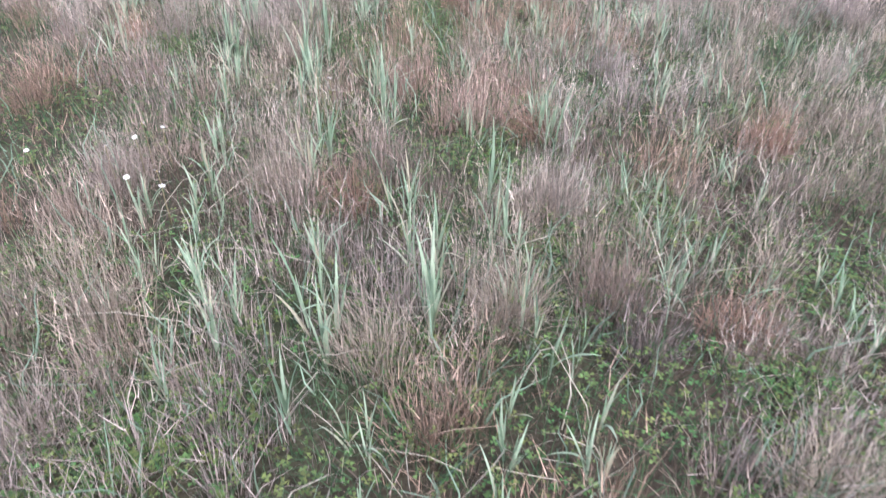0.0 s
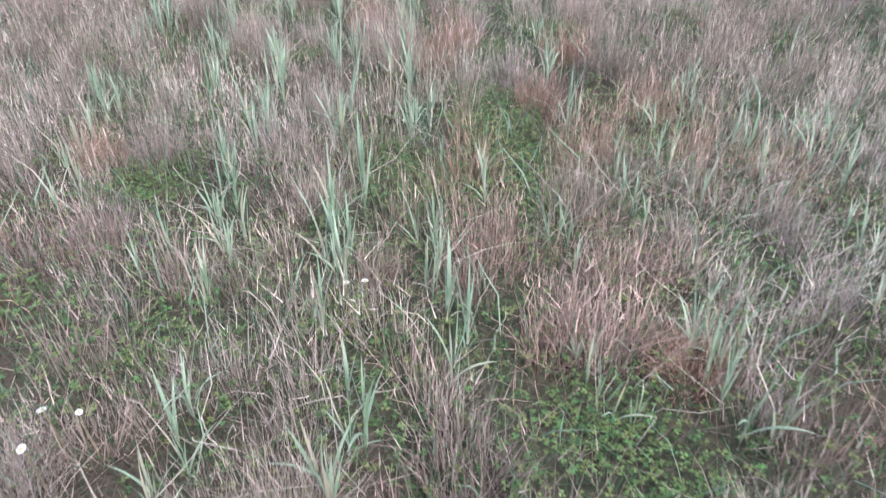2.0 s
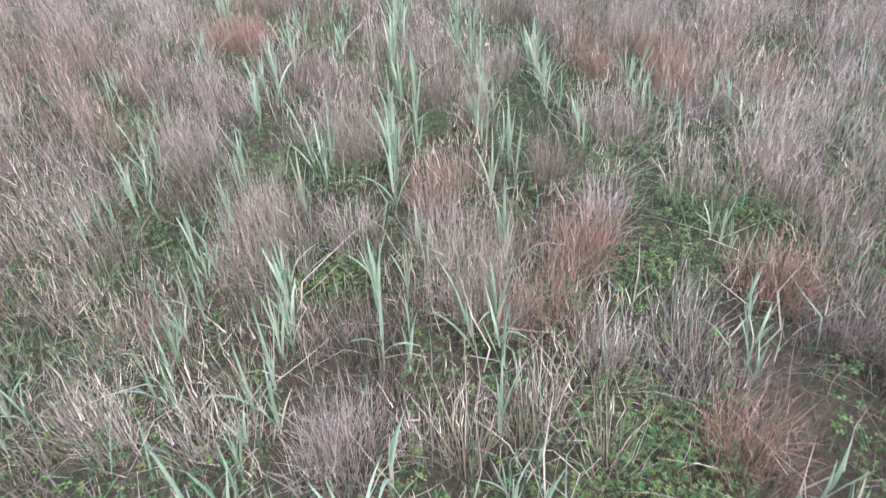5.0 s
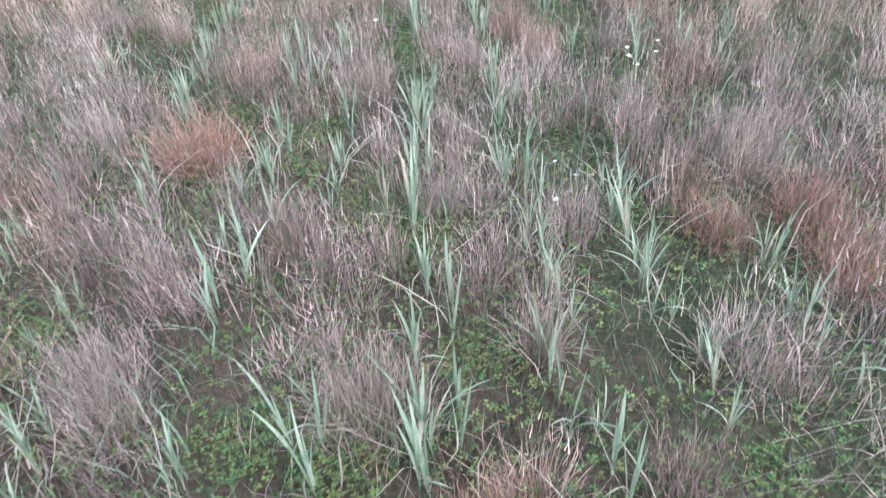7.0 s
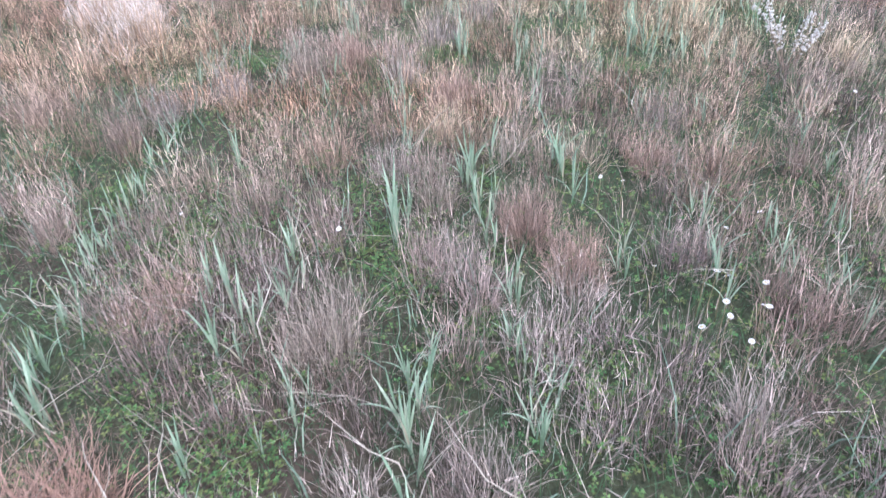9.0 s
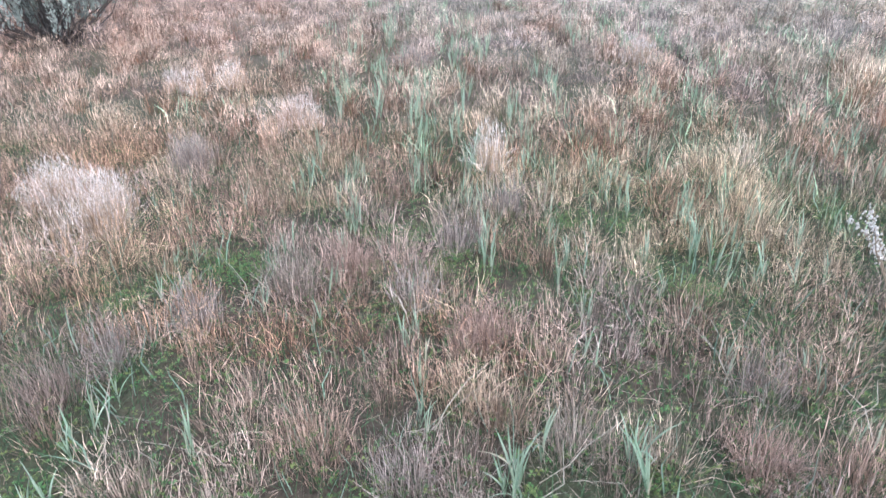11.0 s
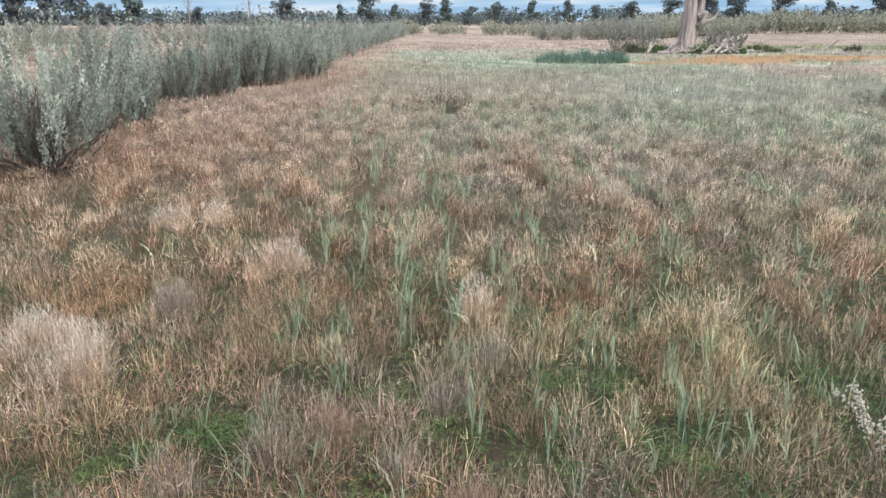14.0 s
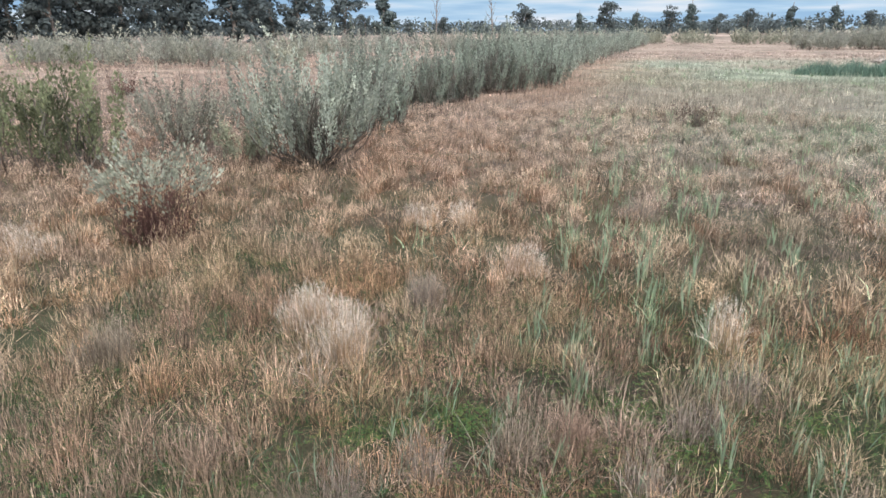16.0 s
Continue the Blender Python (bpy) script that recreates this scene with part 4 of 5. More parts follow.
for kinds, places in ((clump_kinds, spots), (tuft_kinds, tufts)):
    for i, (px, py, s) in enumerate(places):
        m = pose(px, py, -0.01, 0, 0, 13 + (i * 53) % 30 - 15) @ Matrix.Diagonal((s, s, s, 1))
        last = i - (len(places) - 7)
        if last < 0:
            copy_thing(kinds[(i * 3 + int(s * 50)) % 7], m)
        else:
            kinds[last].matrix_basis = m


def green_filler():
    """Thin green shoots between the tussocks, thicker along the drill rows and out to the right."""
    g = np.random.default_rng(201)
    pieces = []
    y = g.uniform(0.8, 14, 9000)
    x = middle(y) + g.uniform(-1, 1, 9000) * np.interp(y, [0, 4, 9, 14], [1.9, 3.3, 3.8, 5.5])
    row = np.abs(((x - drill_line(y)) / 0.4) % 1 - 0.5)
    keep = (value_noise(x, y, 0.5, 51) > 0.5) & (row > 0.3) | (g.uniform(0, 1, len(x)) < 0.15)
    keep &= (x > -4.6) | (g.uniform(0, 1, len(x)) < 0.25)
    x, y = x[keep], y[keep]
    n = len(x)
    tint = np.array((0.24, 0.34, 0.235)) * g.uniform(0.7, 1.25, n)[:, None]
    pieces.append(blade_arrays(np.stack([x, y, 0 * x], 1), g.uniform(0.1, 0.3, n), g.uniform(0, 6.283, n), g.uniform(0.0, 0.35, n), g.uniform(-0.1, 0.6, n), g.uniform(0.004, 0.009, n), tint, (0, 0.4, 0.75, 1.0)))
    for r0, r1, m, cnt, wid in ((4, 19, 5000, 11, 0.009), (19, 48, 3000, 7, 0.018)):
        x, y = polar_scatter(r0, r1, -42, 30, m, g)
        keep = (value_noise(x + 0.14 * y, y * 0.25, 0.6, 61) > 0.46) & (x > -5.0 - 0.13 * (y - 12)) & (bare_patch(x, y) < 0.5)
        keep &= np.abs(((x - drill_line(y)) / 0.4) % 1 - 0.5) > 0.26
        keep &= (x > -2.5 - 0.13 * (y - 12)) | (g.uniform(0, 1, m) < 0.5)
        x, y = x[keep], y[keep]
        tint = np.array((0.33, 0.44, 0.275)) * g.uniform(0.7, 1.2, len(x))[:, None]
        pieces.append(tussock_blades(x, y, g.uniform(0.05, 0.13, len(x)), cnt, g.uniform(0.2, 0.4, len(x)), tint, g, wid, (0, 0.5, 1.0), 0.4))
    v, f, c = join(pieces)
    ob = new("green_grass_shoots", make_mesh("green_grass_shoots", v, f, M_HERB, c))
    tagged(ob, "thin blue-green grass shoots among the dry stalks", "green grass", kind="stuff")


green_filler()


# ---- clover ----
def clover_arrays(x, y, g, size=0.0075, tall=0.06, plain=False):
    """Three-leaved herbs; plain ones have a single triangle to each leaflet."""
    n = len(x)
    z = g.uniform(0.012, tall, n)
    tint = np.array((0.1, 0.17, 0.054)) * g.uniform(0.6, 1.5, n)[:, None]
    tint[:, 0] *= g.uniform(0.7, 1.5, n)
    turn, verts, cols = g.uniform(0, 6.283, n), [], []
    k = 3 if plain else 4
    for i in range(3):
        a = turn + i * 2.094
        d = np.stack([np.cos(a), np.sin(a), g.uniform(-0.25, 0.45, n)], 1)
        s = np.stack([-np.sin(a), np.cos(a), g.uniform(-0.3, 0.3, n)], 1)
        q = (size * g.uniform(0.7, 1.4, n))[:, None]
        c = np.stack([x, y, z], 1)
        verts += [c, c + d * q + s * q * 0.55, c + d * q - s * q * 0.55] if plain else [c, c + d * q * 0.7 + s * q * 0.5, c + d * q * 1.15, c + d * q * 0.7 - s * q * 0.5]
        cols += [tint] * k
    v, c = np.stack(verts, 1).reshape(-1, 3), np.stack(cols, 1).reshape(-1, 3)
    f = (np.arange(n * 3)[:, None, None] * k + np.array([(0, 1, 2)] if plain else [(0, 1, 2), (0, 2, 3)])).reshape(-1, 3)
    return v, f, c


def make_clover(radius, seed):
    g = np.random.default_rng(seed)
    n = int(radius * radius * math.pi * 3200)
    a, q = g.uniform(0, 6.283, n), g.uniform(0, 1, n) ** 0.6
    x, y = np.cos(a) * q * radius, np.sin(a) * q * radius
    v, f, c = clover_arrays(x, y, g)
    return make_mesh("clover_patch", v, f, M_HERB, c)


clover_kinds = {r: [make_clover(r, 300 + int(r * 100) + k) for k in range(2)] for r in (0.12, 0.2, 0.3)}
for i, (px, py, pr) in enumerate(CLOVER):
    near_r = min(clover_kinds, key=lambda r: abs(r - pr))
    ob = new("clover_patch", clover_kinds[near_r][i % 2])
    s = pr * 0.78 / near_r
    ob.matrix_basis = pose(px, py, 0, 0, 0, i * 61 % 360) @ Matrix.Diagonal((s, s * (0.85 + 0.3 * (i % 3) / 2), 1, 1))
    tagged(ob, "low patch of fresh green clover on bare soil", "clover", "clover patches", "stuff")


def herb_cover():
    g = np.random.default_rng(310)
    n = 60000
    y = g.uniform(0.8, 13, n)
    x = middle(y) + g.uniform(-1, 1, n) * np.interp(y, [0, 4, 9, 13], [1.9, 3.3, 3.8, 4.8])
    keep = value_noise(x, y, 0.4, 71) > 0.2
    v, f, c = clover_arrays(x[keep], y[keep], g, 0.0105, 0.07, True)
    ob = new("small_herbs", make_mesh("small_herbs", v, f, M_HERB, c))
    tagged(ob, "small green herbs scattered over the soil", "herbs", kind="stuff")


herb_cover()


# ---- white flowers ----
def petal_mesh():
    v, f = [(0, 0, 0)], []
    n = 13
    for i in range(n):
        a, w = 2 * math.pi * i / n, 0.2
        o = len(v)
        for q, da, z in ((0.3, -w * 0.7, 0.02), (0.3, w * 0.7, 0.02), (0.85, w, 0.1), (1.0, 0.0, 0.06), (0.85, -w, 0.1)):
            v.append((q * math.cos(a + da), q * math.sin(a + da), z + 0.05 * (i % 3)))
        f += [(o, o + 1, o + 2), (o, o + 2, o + 3), (o, o + 3, o + 4)]
    return make_mesh("petals", v, f, M_PETAL)


def dome_mesh():
    v, f, n = [(0, 0, 0.22)], [], 9
    for r, z in ((0.22, 0.16), (0.36, 0.0)):
        v += [(r * math.cos(2 * math.pi * i / n), r * math.sin(2 * math.pi * i / n), z) for i in range(n)]
    for i in range(n):
        j = (i + 1) % n
        f += [(0, 1 + i, 1 + j), (1 + i, 1 + n + i, 1 + n + j), (1 + i, 1 + n + j, 1 + j)]
    return make_mesh("flower_centre", v, f, M_DISC, None, True)


PETALS, CENTRE = petal_mesh(), dome_mesh()
STEMS = []
for k in range(3):
    g = np.random.default_rng(400 + k)
    pts = bent((0, 0, 0), (0.05, 0.02, 1), 1.0, 5, 0.05, g)
    pts -= np.outer(np.linspace(0, 1, 6), (pts[-1][0], pts[-1][1], 0))
    v, f, c = tube(pts, np.linspace(0.009, 0.006, 6), 5)
    STEMS.append((make_mesh("stem", v, f, M_HERB, c * np.array((0.25, 0.22, 0.12)), True), pts[-1][2]))
for i, (px, py) in enumerate(DAISIES):
    g = random.Random(i)
    daisy = new("white_daisy")
    daisy.matrix_basis = pose(px, py, 0)
    tall = g.uniform(0.18, 0.23)
    st, top = STEMS[i % 3]
    stem = part("stem", st, daisy)
    stem.matrix_basis = Matrix.Diagonal((0.25, 0.25, tall / top, 1))
    s = g.uniform(0.0085, 0.013)
    m = pose(0, 0, tall, g.uniform(-35, 15), g.uniform(-25, 25), g.uniform(0, 360)) @ Matrix.Diagonal((s, s, s, 1))
    part("petals", PETALS, daisy, "white papery petals").matrix_basis = m
    part("flower_centre", CENTRE, daisy).matrix_basis = m
    tagged(daisy, "small white daisy on a thin stem among dry grass", "flower", "white daisies")


def build_weed():
    g = np.random.default_rng(77)
    herb = new("pale_seeding_herb")
    herb.matrix_basis = pose(0.12, 11.3, 0)
    v, f = [], []
    for k in range(9):
        a = g.uniform(0, 6.283)
        pts = bent((0.02 * math.cos(a), 0.02 * math.sin(a), 0), (0.45 * math.cos(a), 0.45 * math.sin(a), 1), g.uniform(0.3, 0.5), 7, 0.09, g)
        sv, sf, sc = tube(pts, np.linspace(0.004, 0.0015, 8), 5)
        part("stem", make_mesh("stem", sv, sf, M_HERB, sc * np.array((0.33, 0.26, 0.18)), True), herb)
        for u in g.uniform(0.4, 1.0, 46):
            j = min(6, int(u * 7))
            for _ in range(1):
                q, r, o = pts[j] + (pts[j + 1] - pts[j]) * (u * 7 - j) + g.normal(0, 0.01, 3), g.uniform(0.004, 0.008), len(v)
                v += [q + np.array(d) * r for d in ((1, 0, 0), (-1, 0, 0), (0, 1, 0), (0, -1, 0), (0, 0, 1.3), (0, 0, -1))]
                f += [(o + i, o + j, o + l) for i, j, l in ((0, 2, 4), (2, 1, 4), (1, 3, 4), (3, 0, 4), (2, 0, 5), (1, 2, 5), (3, 1, 5), (0, 3, 5))]
    tagged(part("seed_fluff", make_mesh("seed_fluff", v, f, M_SEED), herb, "cream fluffy seed heads"), kind="stuff")
    tagged(herb, "withered herb covered in cream seed heads", "herb")


build_weed()


# ---- shrubs ----
def leaf_cards(p, face, along, size, tint, g, broad=0.3, stir=0.25):
    """Small pointed leaves at places p that grow along one direction and face another."""
    n = len(p)
    d = along + g.normal(0, stir, (n, 3))
    d /= np.linalg.norm(d, axis=1)[:, None]
    s = np.cross(d, face + g.normal(0, stir, (n, 3)))
    s /= np.linalg.norm(s, axis=1)[:, None] + 1e-9
    q = (size * g.uniform(0.6, 1.35, n))[:, None]
    v = np.stack([p, p + d * q * 0.5 + s * q * broad, p + d * q, p + d * q * 0.5 - s * q * broad], 1).reshape(-1, 3)
    f = (np.arange(n)[:, None, None] * 4 + np.array([(0, 1, 2), (0, 2, 3)])).reshape(-1, 3)
    return v, f, np.repeat(tint, 4, 0)


def shrub_parts(seed, height, width, stems, plumes, per_plume, leaf, colour, bare=0.35, sides=5, thick=0.035, foot=0.12, wood_share=1.0, long=(0.18, 0.36), flare=0.3, top_out=0.35, twig_size=0.009, wander=0.02, shade_fill=0, vary=(0.55, 1.3)):
    """Stems and foliage of a shrub: spreading stems that carry upright leafy plumes."""
    g = np.random.default_rng(seed)
    wood, green = [], []
    lobes = g.uniform(0.62, 1.2, 9)
    for i in range(stems):
        a, q = (i * 2.39996 + g.normal(0, 0.25)) % 6.283, math.sqrt((i + g.uniform(0.1, 0.9)) / stems)
        lobe = float(np.interp(a / 6.283 * 9 % 9, np.arange(10), np.append(lobes, lobes[0])))
        r = q * width * 0.45 * lobe
        start = np.array((math.cos(a) * r * foot, math.sin(a) * r * foot, 0))
        top = np.array((math.cos(a) * r, math.sin(a) * r, height * (0.8 - top_out * q ** 2) * lobe ** 0.5 * g.uniform(0.6, 1.08)))
        t = np.linspace(0, 1, 6)[:, None]
        mid = start * (1 - t) + top * t
        mid[:, :2] += (top - start)[:2] * (np.sin(t * np.pi) * 0.18)
        mid[1:-1] += g.normal(0, wander * width, (4, 3))
        if g.uniform() < wood_share:
            wood.append(tube(mid[::2] if sides < 4 else mid, np.linspace(twig_size, twig_size * 0.28, 3 if sides < 4 else 6) * height, sides))
        stem_tint = g.uniform(*vary)
        for k in range(plumes):
            u = bare + (1 - bare) * (k + g.uniform(0.3, 1)) / plumes
            j = min(4, int(u * 5))
            p0 = mid[j] * (1 - (u * 5 - j)) + mid[j + 1] * (u * 5 - j)
            d = np.array((math.cos(a) * flare, math.sin(a) * flare, 1.0)) + g.normal(0, 0.17, 3)
            d /= np.linalg.norm(d)
            reach = height * g.uniform(*long) * (0.7 + 0.5 * u)
            w, ring = g.uniform(0, 1, per_plume), g.uniform(0, 6.283, per_plume)
            e = np.cross(d, (0.3, 0.9, 0.1))
            e /= np.linalg.norm(e)
            out = np.cos(ring)[:, None] * e + np.sin(ring)[:, None] * np.cross(d, e)
            fat = thick * (0.35 + 1.1 * np.sin(np.pi * np.clip(w * 0.85 + 0.12, 0, 1))) * g.uniform(0.6, 1.15, per_plume)
            p = p0 + d * (w * reach)[:, None] + out * fat[:, None]
            tint = np.array(colour) * stem_tint * g.uniform(0.8, 1.22) * g.uniform(0.88, 1.12, per_plume)[:, None]
            green.append(leaf_cards(p, out + np.array((0, 0, 0.35)), d + out * 0.35, np.full(per_plume, leaf), tint, g, 0.27, 0.16))
    inner = None
    # dark blades added in the interior to block light and shade the gaps
    if shade_fill:
        a, q = g.uniform(0, 6.283, shade_fill), np.sqrt(g.uniform(0, 1, shade_fill))
        z = height * g.uniform(0.05, 0.62, shade_fill) * (1 - 0.3 * q)
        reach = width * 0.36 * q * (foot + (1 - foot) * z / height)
        dark = np.array((0.16, 0.148, 0.13)) * g.uniform(0.6, 1.4, shade_fill)[:, None]
        inner = blade_arrays(np.stack([np.cos(a) * reach, np.sin(a) * reach, z], 1), height * g.uniform(0.12, 0.3, shade_fill), g.uniform(0, 6.283, shade_fill), g.uniform(0, 0.8, shade_fill), g.normal(0, 0.3, shade_fill), height * g.uniform(0.006, 0.016, shade_fill), dark, (0, 1.0))
    return join(wood), join(green), inner


def make_shrub(name, label, group, *args, twig=M_TWIG, **kw):
    (wv, wf, wc), (gv, gf, gc), inner = shrub_parts(*args, **kw)
    ob = new(name)
    tagged(part("woody_frame", make_mesh("woody_frame", wv, wf, twig, None, True), ob), kind="stuff")
    tagged(part("foliage", make_mesh("foliage", gv, gf, M_SHRUB, gc), ob), kind="stuff")
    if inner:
        tagged(part("inner_shade_fill", make_mesh("inner_shade_fill", inner[0], inner[1], M_DRY, inner[2]), ob, "dark blades added inside the shrub as gap shade"), kind="stuff")
    return tagged(ob, label, "shrub", group)


big = make_shrub("grey_green_shrub", "large grey-green saltbush with upright silvery shoots", "", 1, 1.8, 2.8, 46, 4, 100, 0.044, (0.37, 0.405, 0.34), shade_fill=800, bare=0.3, thick=0.026, vary=(0.5, 1.4), long=(0.3, 0.52), flare=0.24, top_out=0.3, twig_size=0.007)
big.matrix_basis = pose(-8.3, 16.95, 0)
side = make_shrub("grey_green_shrub", "open grey-green saltbush with dark twigs showing", "", 2, 1.55, 2.3, 42, 3, 56, 0.042, (0.31, 0.315, 0.26), shade_fill=180, bare=0.4, thick=0.03, flare=0.3, twig_size=0.006, wander=0.035)
side.matrix_basis = pose(-11.2, 17.2, 0)
olive = make_shrub("olive_shrub", "olive-green upright shrub standing in dry grass", "", 3, 2.0, 1.9, 13, 6, 80, 0.054, (0.215, 0.24, 0.14), vary=(0.5, 1.5), shade_fill=160, bare=0.08, thick=0.055, foot=0.6, flare=0.08, top_out=0.25, long=(0.16, 0.3), wander=0.03)
olive.matrix_basis = pose(-11.4, 15.05, 0)
olive_b = make_shrub("olive_shrub", "olive-green straggly shrub at the paddock's edge", "", 4, 1.8, 2.0, 10, 5, 64, 0.054, (0.215, 0.24, 0.14), vary=(0.5, 1.5), shade_fill=90, bare=0.15, thick=0.055, foot=0.5, flare=0.12, wander=0.04)
olive_b.matrix_basis = pose(-12.7, 14.8, 0)
small = make_shrub("small_shrub", "small silvery shrub with dark reddish lower twigs", "", 5, 1.3, 1.3, 95, 1, 22, 0.044, (0.38, 0.4, 0.32), twig=M_REDTWIG, bare=0.7, thick=0.028, long=(0.12, 0.24), flare=0.5, top_out=0.25, foot=0.35, twig_size=0.0042, wander=0.06)
small.matrix_basis = pose(-7.45, 13.0, 0)
low_sage = make_shrub("low_shrub", "low pale olive shrub at the saltbush's foot", "", 9, 0.85, 1.1, 26, 3, 40, 0.04, (0.34, 0.36, 0.26), bare=0.15, thick=0.03, foot=0.5, flare=0.2)
low_sage.matrix_basis = pose(-9.55, 16.9, 0)
dead_twigs = make_shrub("dead_shrub", "low dead shrub of dark brown twigs in the grass", "", 6, 0.65, 1.9, 90, 2, 6, 0.03, (0.15, 0.11, 0.09), bare=0.3)
dead_twigs.matrix_basis = pose(-3.7, 24.6, 0)
bare_bush = make_shrub("dead_shrub", "leafless dark-twigged bush in pinkish dry grass", "", 8, 1.15, 1.7, 34, 2, 5, 0.04, (0.16, 0.12, 0.1), twig=M_REDTWIG, bare=0.4, twig_size=0.011, wander=0.05, foot=0.2)
bare_bush.matrix_basis = pose(-22.2, 25.2, 0)

low_bush = make_shrub("low_shrub", "low dark grey-green weed bush in the field", "", 7, 0.48, 1.5, 34, 2, 14, 0.045, (0.25, 0.255, 0.2), shade_fill=120, bare=0.2, thick=0.045, flare=0.6)
low_bush.matrix_basis = pose(7.0, 27.2, 0)

HEDGE = "grey-green saltbush in the long dense hedge"
hedge_kinds = [make_shrub("hedge_shrub", HEDGE, "hedge shrubs", 20 + k, 2.1, 2.5, 26, 4, 84, 0.052, (0.26 + 0.027 * k, 0.31 + 0.026 * k, 0.252 + 0.024 * k), shade_fill=900, bare=0.04, sides=3, thick=0.04, foot=0.65, wood_share=0.6, long=(0.26, 0.5), flare=0.14, vary=(0.5, 1.3)) for k in range(4)]
hedge_kinds += [make_shrub("hedge_shrub", HEDGE, "hedge shrubs", 26 + k, 2.0, 2.6, 20, 3, 34, 0.08, (0.29 + 0.025 * k, 0.335 + 0.022 * k, 0.285 + 0.018 * k), shade_fill=220, bare=0.04, sides=3, thick=0.06, foot=0.65, wood_share=0.3, long=(0.24, 0.48), flare=0.14) for k in range(3)]
hedge_places = []
g = random.Random(5)
hy = 19.5
while hy < 122:
    low = float(np.interp(hy, [19, 22, 25, 28], [0.64, 0.76, 0.92, 1.0]))
    for lane in range(2 if hy > 29 else 1):
        hedge_places.append((float(hedge_edge(hy)) - 0.45 - 0.5 * low - lane * 1.7 + g.uniform(-0.45, 0.35), hy + g.uniform(-0.6, 0.6), low * g.uniform(0.7, 1.14)))
    hy += 1.8 if hy < 40 else 3.0
for px, py, s in hedge_places:
    m = pose(px, py, 0, 0, 0, g.uniform(0, 360)) @ Matrix.Diagonal((s * 1.05, s * 1.05, s * g.uniform(0.85, 1.12), 1))
    copy_thing(hedge_kinds[g.randrange(4) if py < 36 else 4 + g.randrange(3)], m)
for i, k in enumerate(hedge_kinds):
    k.matrix_basis = pose(-17.5 - 1.2 * i, 44 + i * 9, 0, 0, 0, i * 50)

SCRUB = "distant grey-olive scrub bush beyond the paddock"
scrub_kinds = [make_shrub("scrub_bush", SCRUB, "distant scrub", 30 + k, 2.1, 3.6, 24, 3, n, leaf, (0.335 + 0.015 * k, 0.345 + 0.015 * k, 0.3), vary=(0.7, 1.2), bare=0.02, sides=3, thick=0.1, foot=0.7, wood_share=0.3, top_out=0.2, long=(0.22, 0.44), flare=0.12, shade_fill=60) for k, n, leaf in ((0, 20, 0.13), (1, 20, 0.13), (2, 10, 0.24))]
scrub_places = []
for (ax, ay), (bx, by), count, lanes, tall in (((-62, 30), (-40, 46), 12, 2, 0.9), ((-40, 46), (-24, 100), 18, 2, 0.95), ((0, 91), (12, 100), 12, 2, 1.0), ((12, 100), (36, 143), 28, 2, 1.15),
                                               ((36, 143), (120, 165), 34, 2, 1.6), ((-24, 124), (6, 116), 9, 2, 0.9), ((-120, 60), (-62, 30), 16, 1, 1.0), ((-46, 38), (-28, 44), 9, 1, 0.9)):
    for k in range(count):
        for lane in range(lanes):
            t = (k + g.uniform(0, 1)) / count
            scrub_places.append((ax + (bx - ax) * t + g.uniform(-1, 1) - lane * 1.5, ay + (by - ay) * t + g.uniform(-1, 1) + lane * 2.5, tall * g.uniform(0.8, 1.2)))
for i, (px, py, s) in enumerate(scrub_places):
    m = pose(px, py, 0, 0, 0, g.uniform(0, 360)) @ Matrix.Diagonal((s, s, s, 1))
    if i < len(scrub_places) - 3:
        copy_thing(scrub_kinds[2 if math.hypot(px, py - 8) > 95 else i % 2], m)
    else:
        scrub_kinds[i - len(scrub_places) + 3].matrix_basis = m


# ---- dead tree and what lies round it ----
def trunk_mesh(name, pts, radii, sides, seed, mat, flare=0.0):
    """A fluted, weathered trunk with buttressed foot."""
    v, f, c = tube(pts, radii, sides, 0.0, seed)
    n = len(pts) * sides
    k = np.arange(n) % sides
    ring = np.arange(n) // sides
    a = k / sides * 2 * np.pi
    z = v[:n, 2]
    axis = np.asarray(pts)[ring]
    bulge = 1 + 0.08 * np.sin(a * 5 + z * 0.7 + seed) + 0.06 * np.sin(a * 9 - z * 1.1) + flare * np.exp(-z * 2.2) * (0.6 + 0.4 * np.sin(a * 4 + seed))
    v[:n] = axis + (v[:n] - axis) * bulge[:, None]
    return make_mesh(name, v, f, mat, None, True)


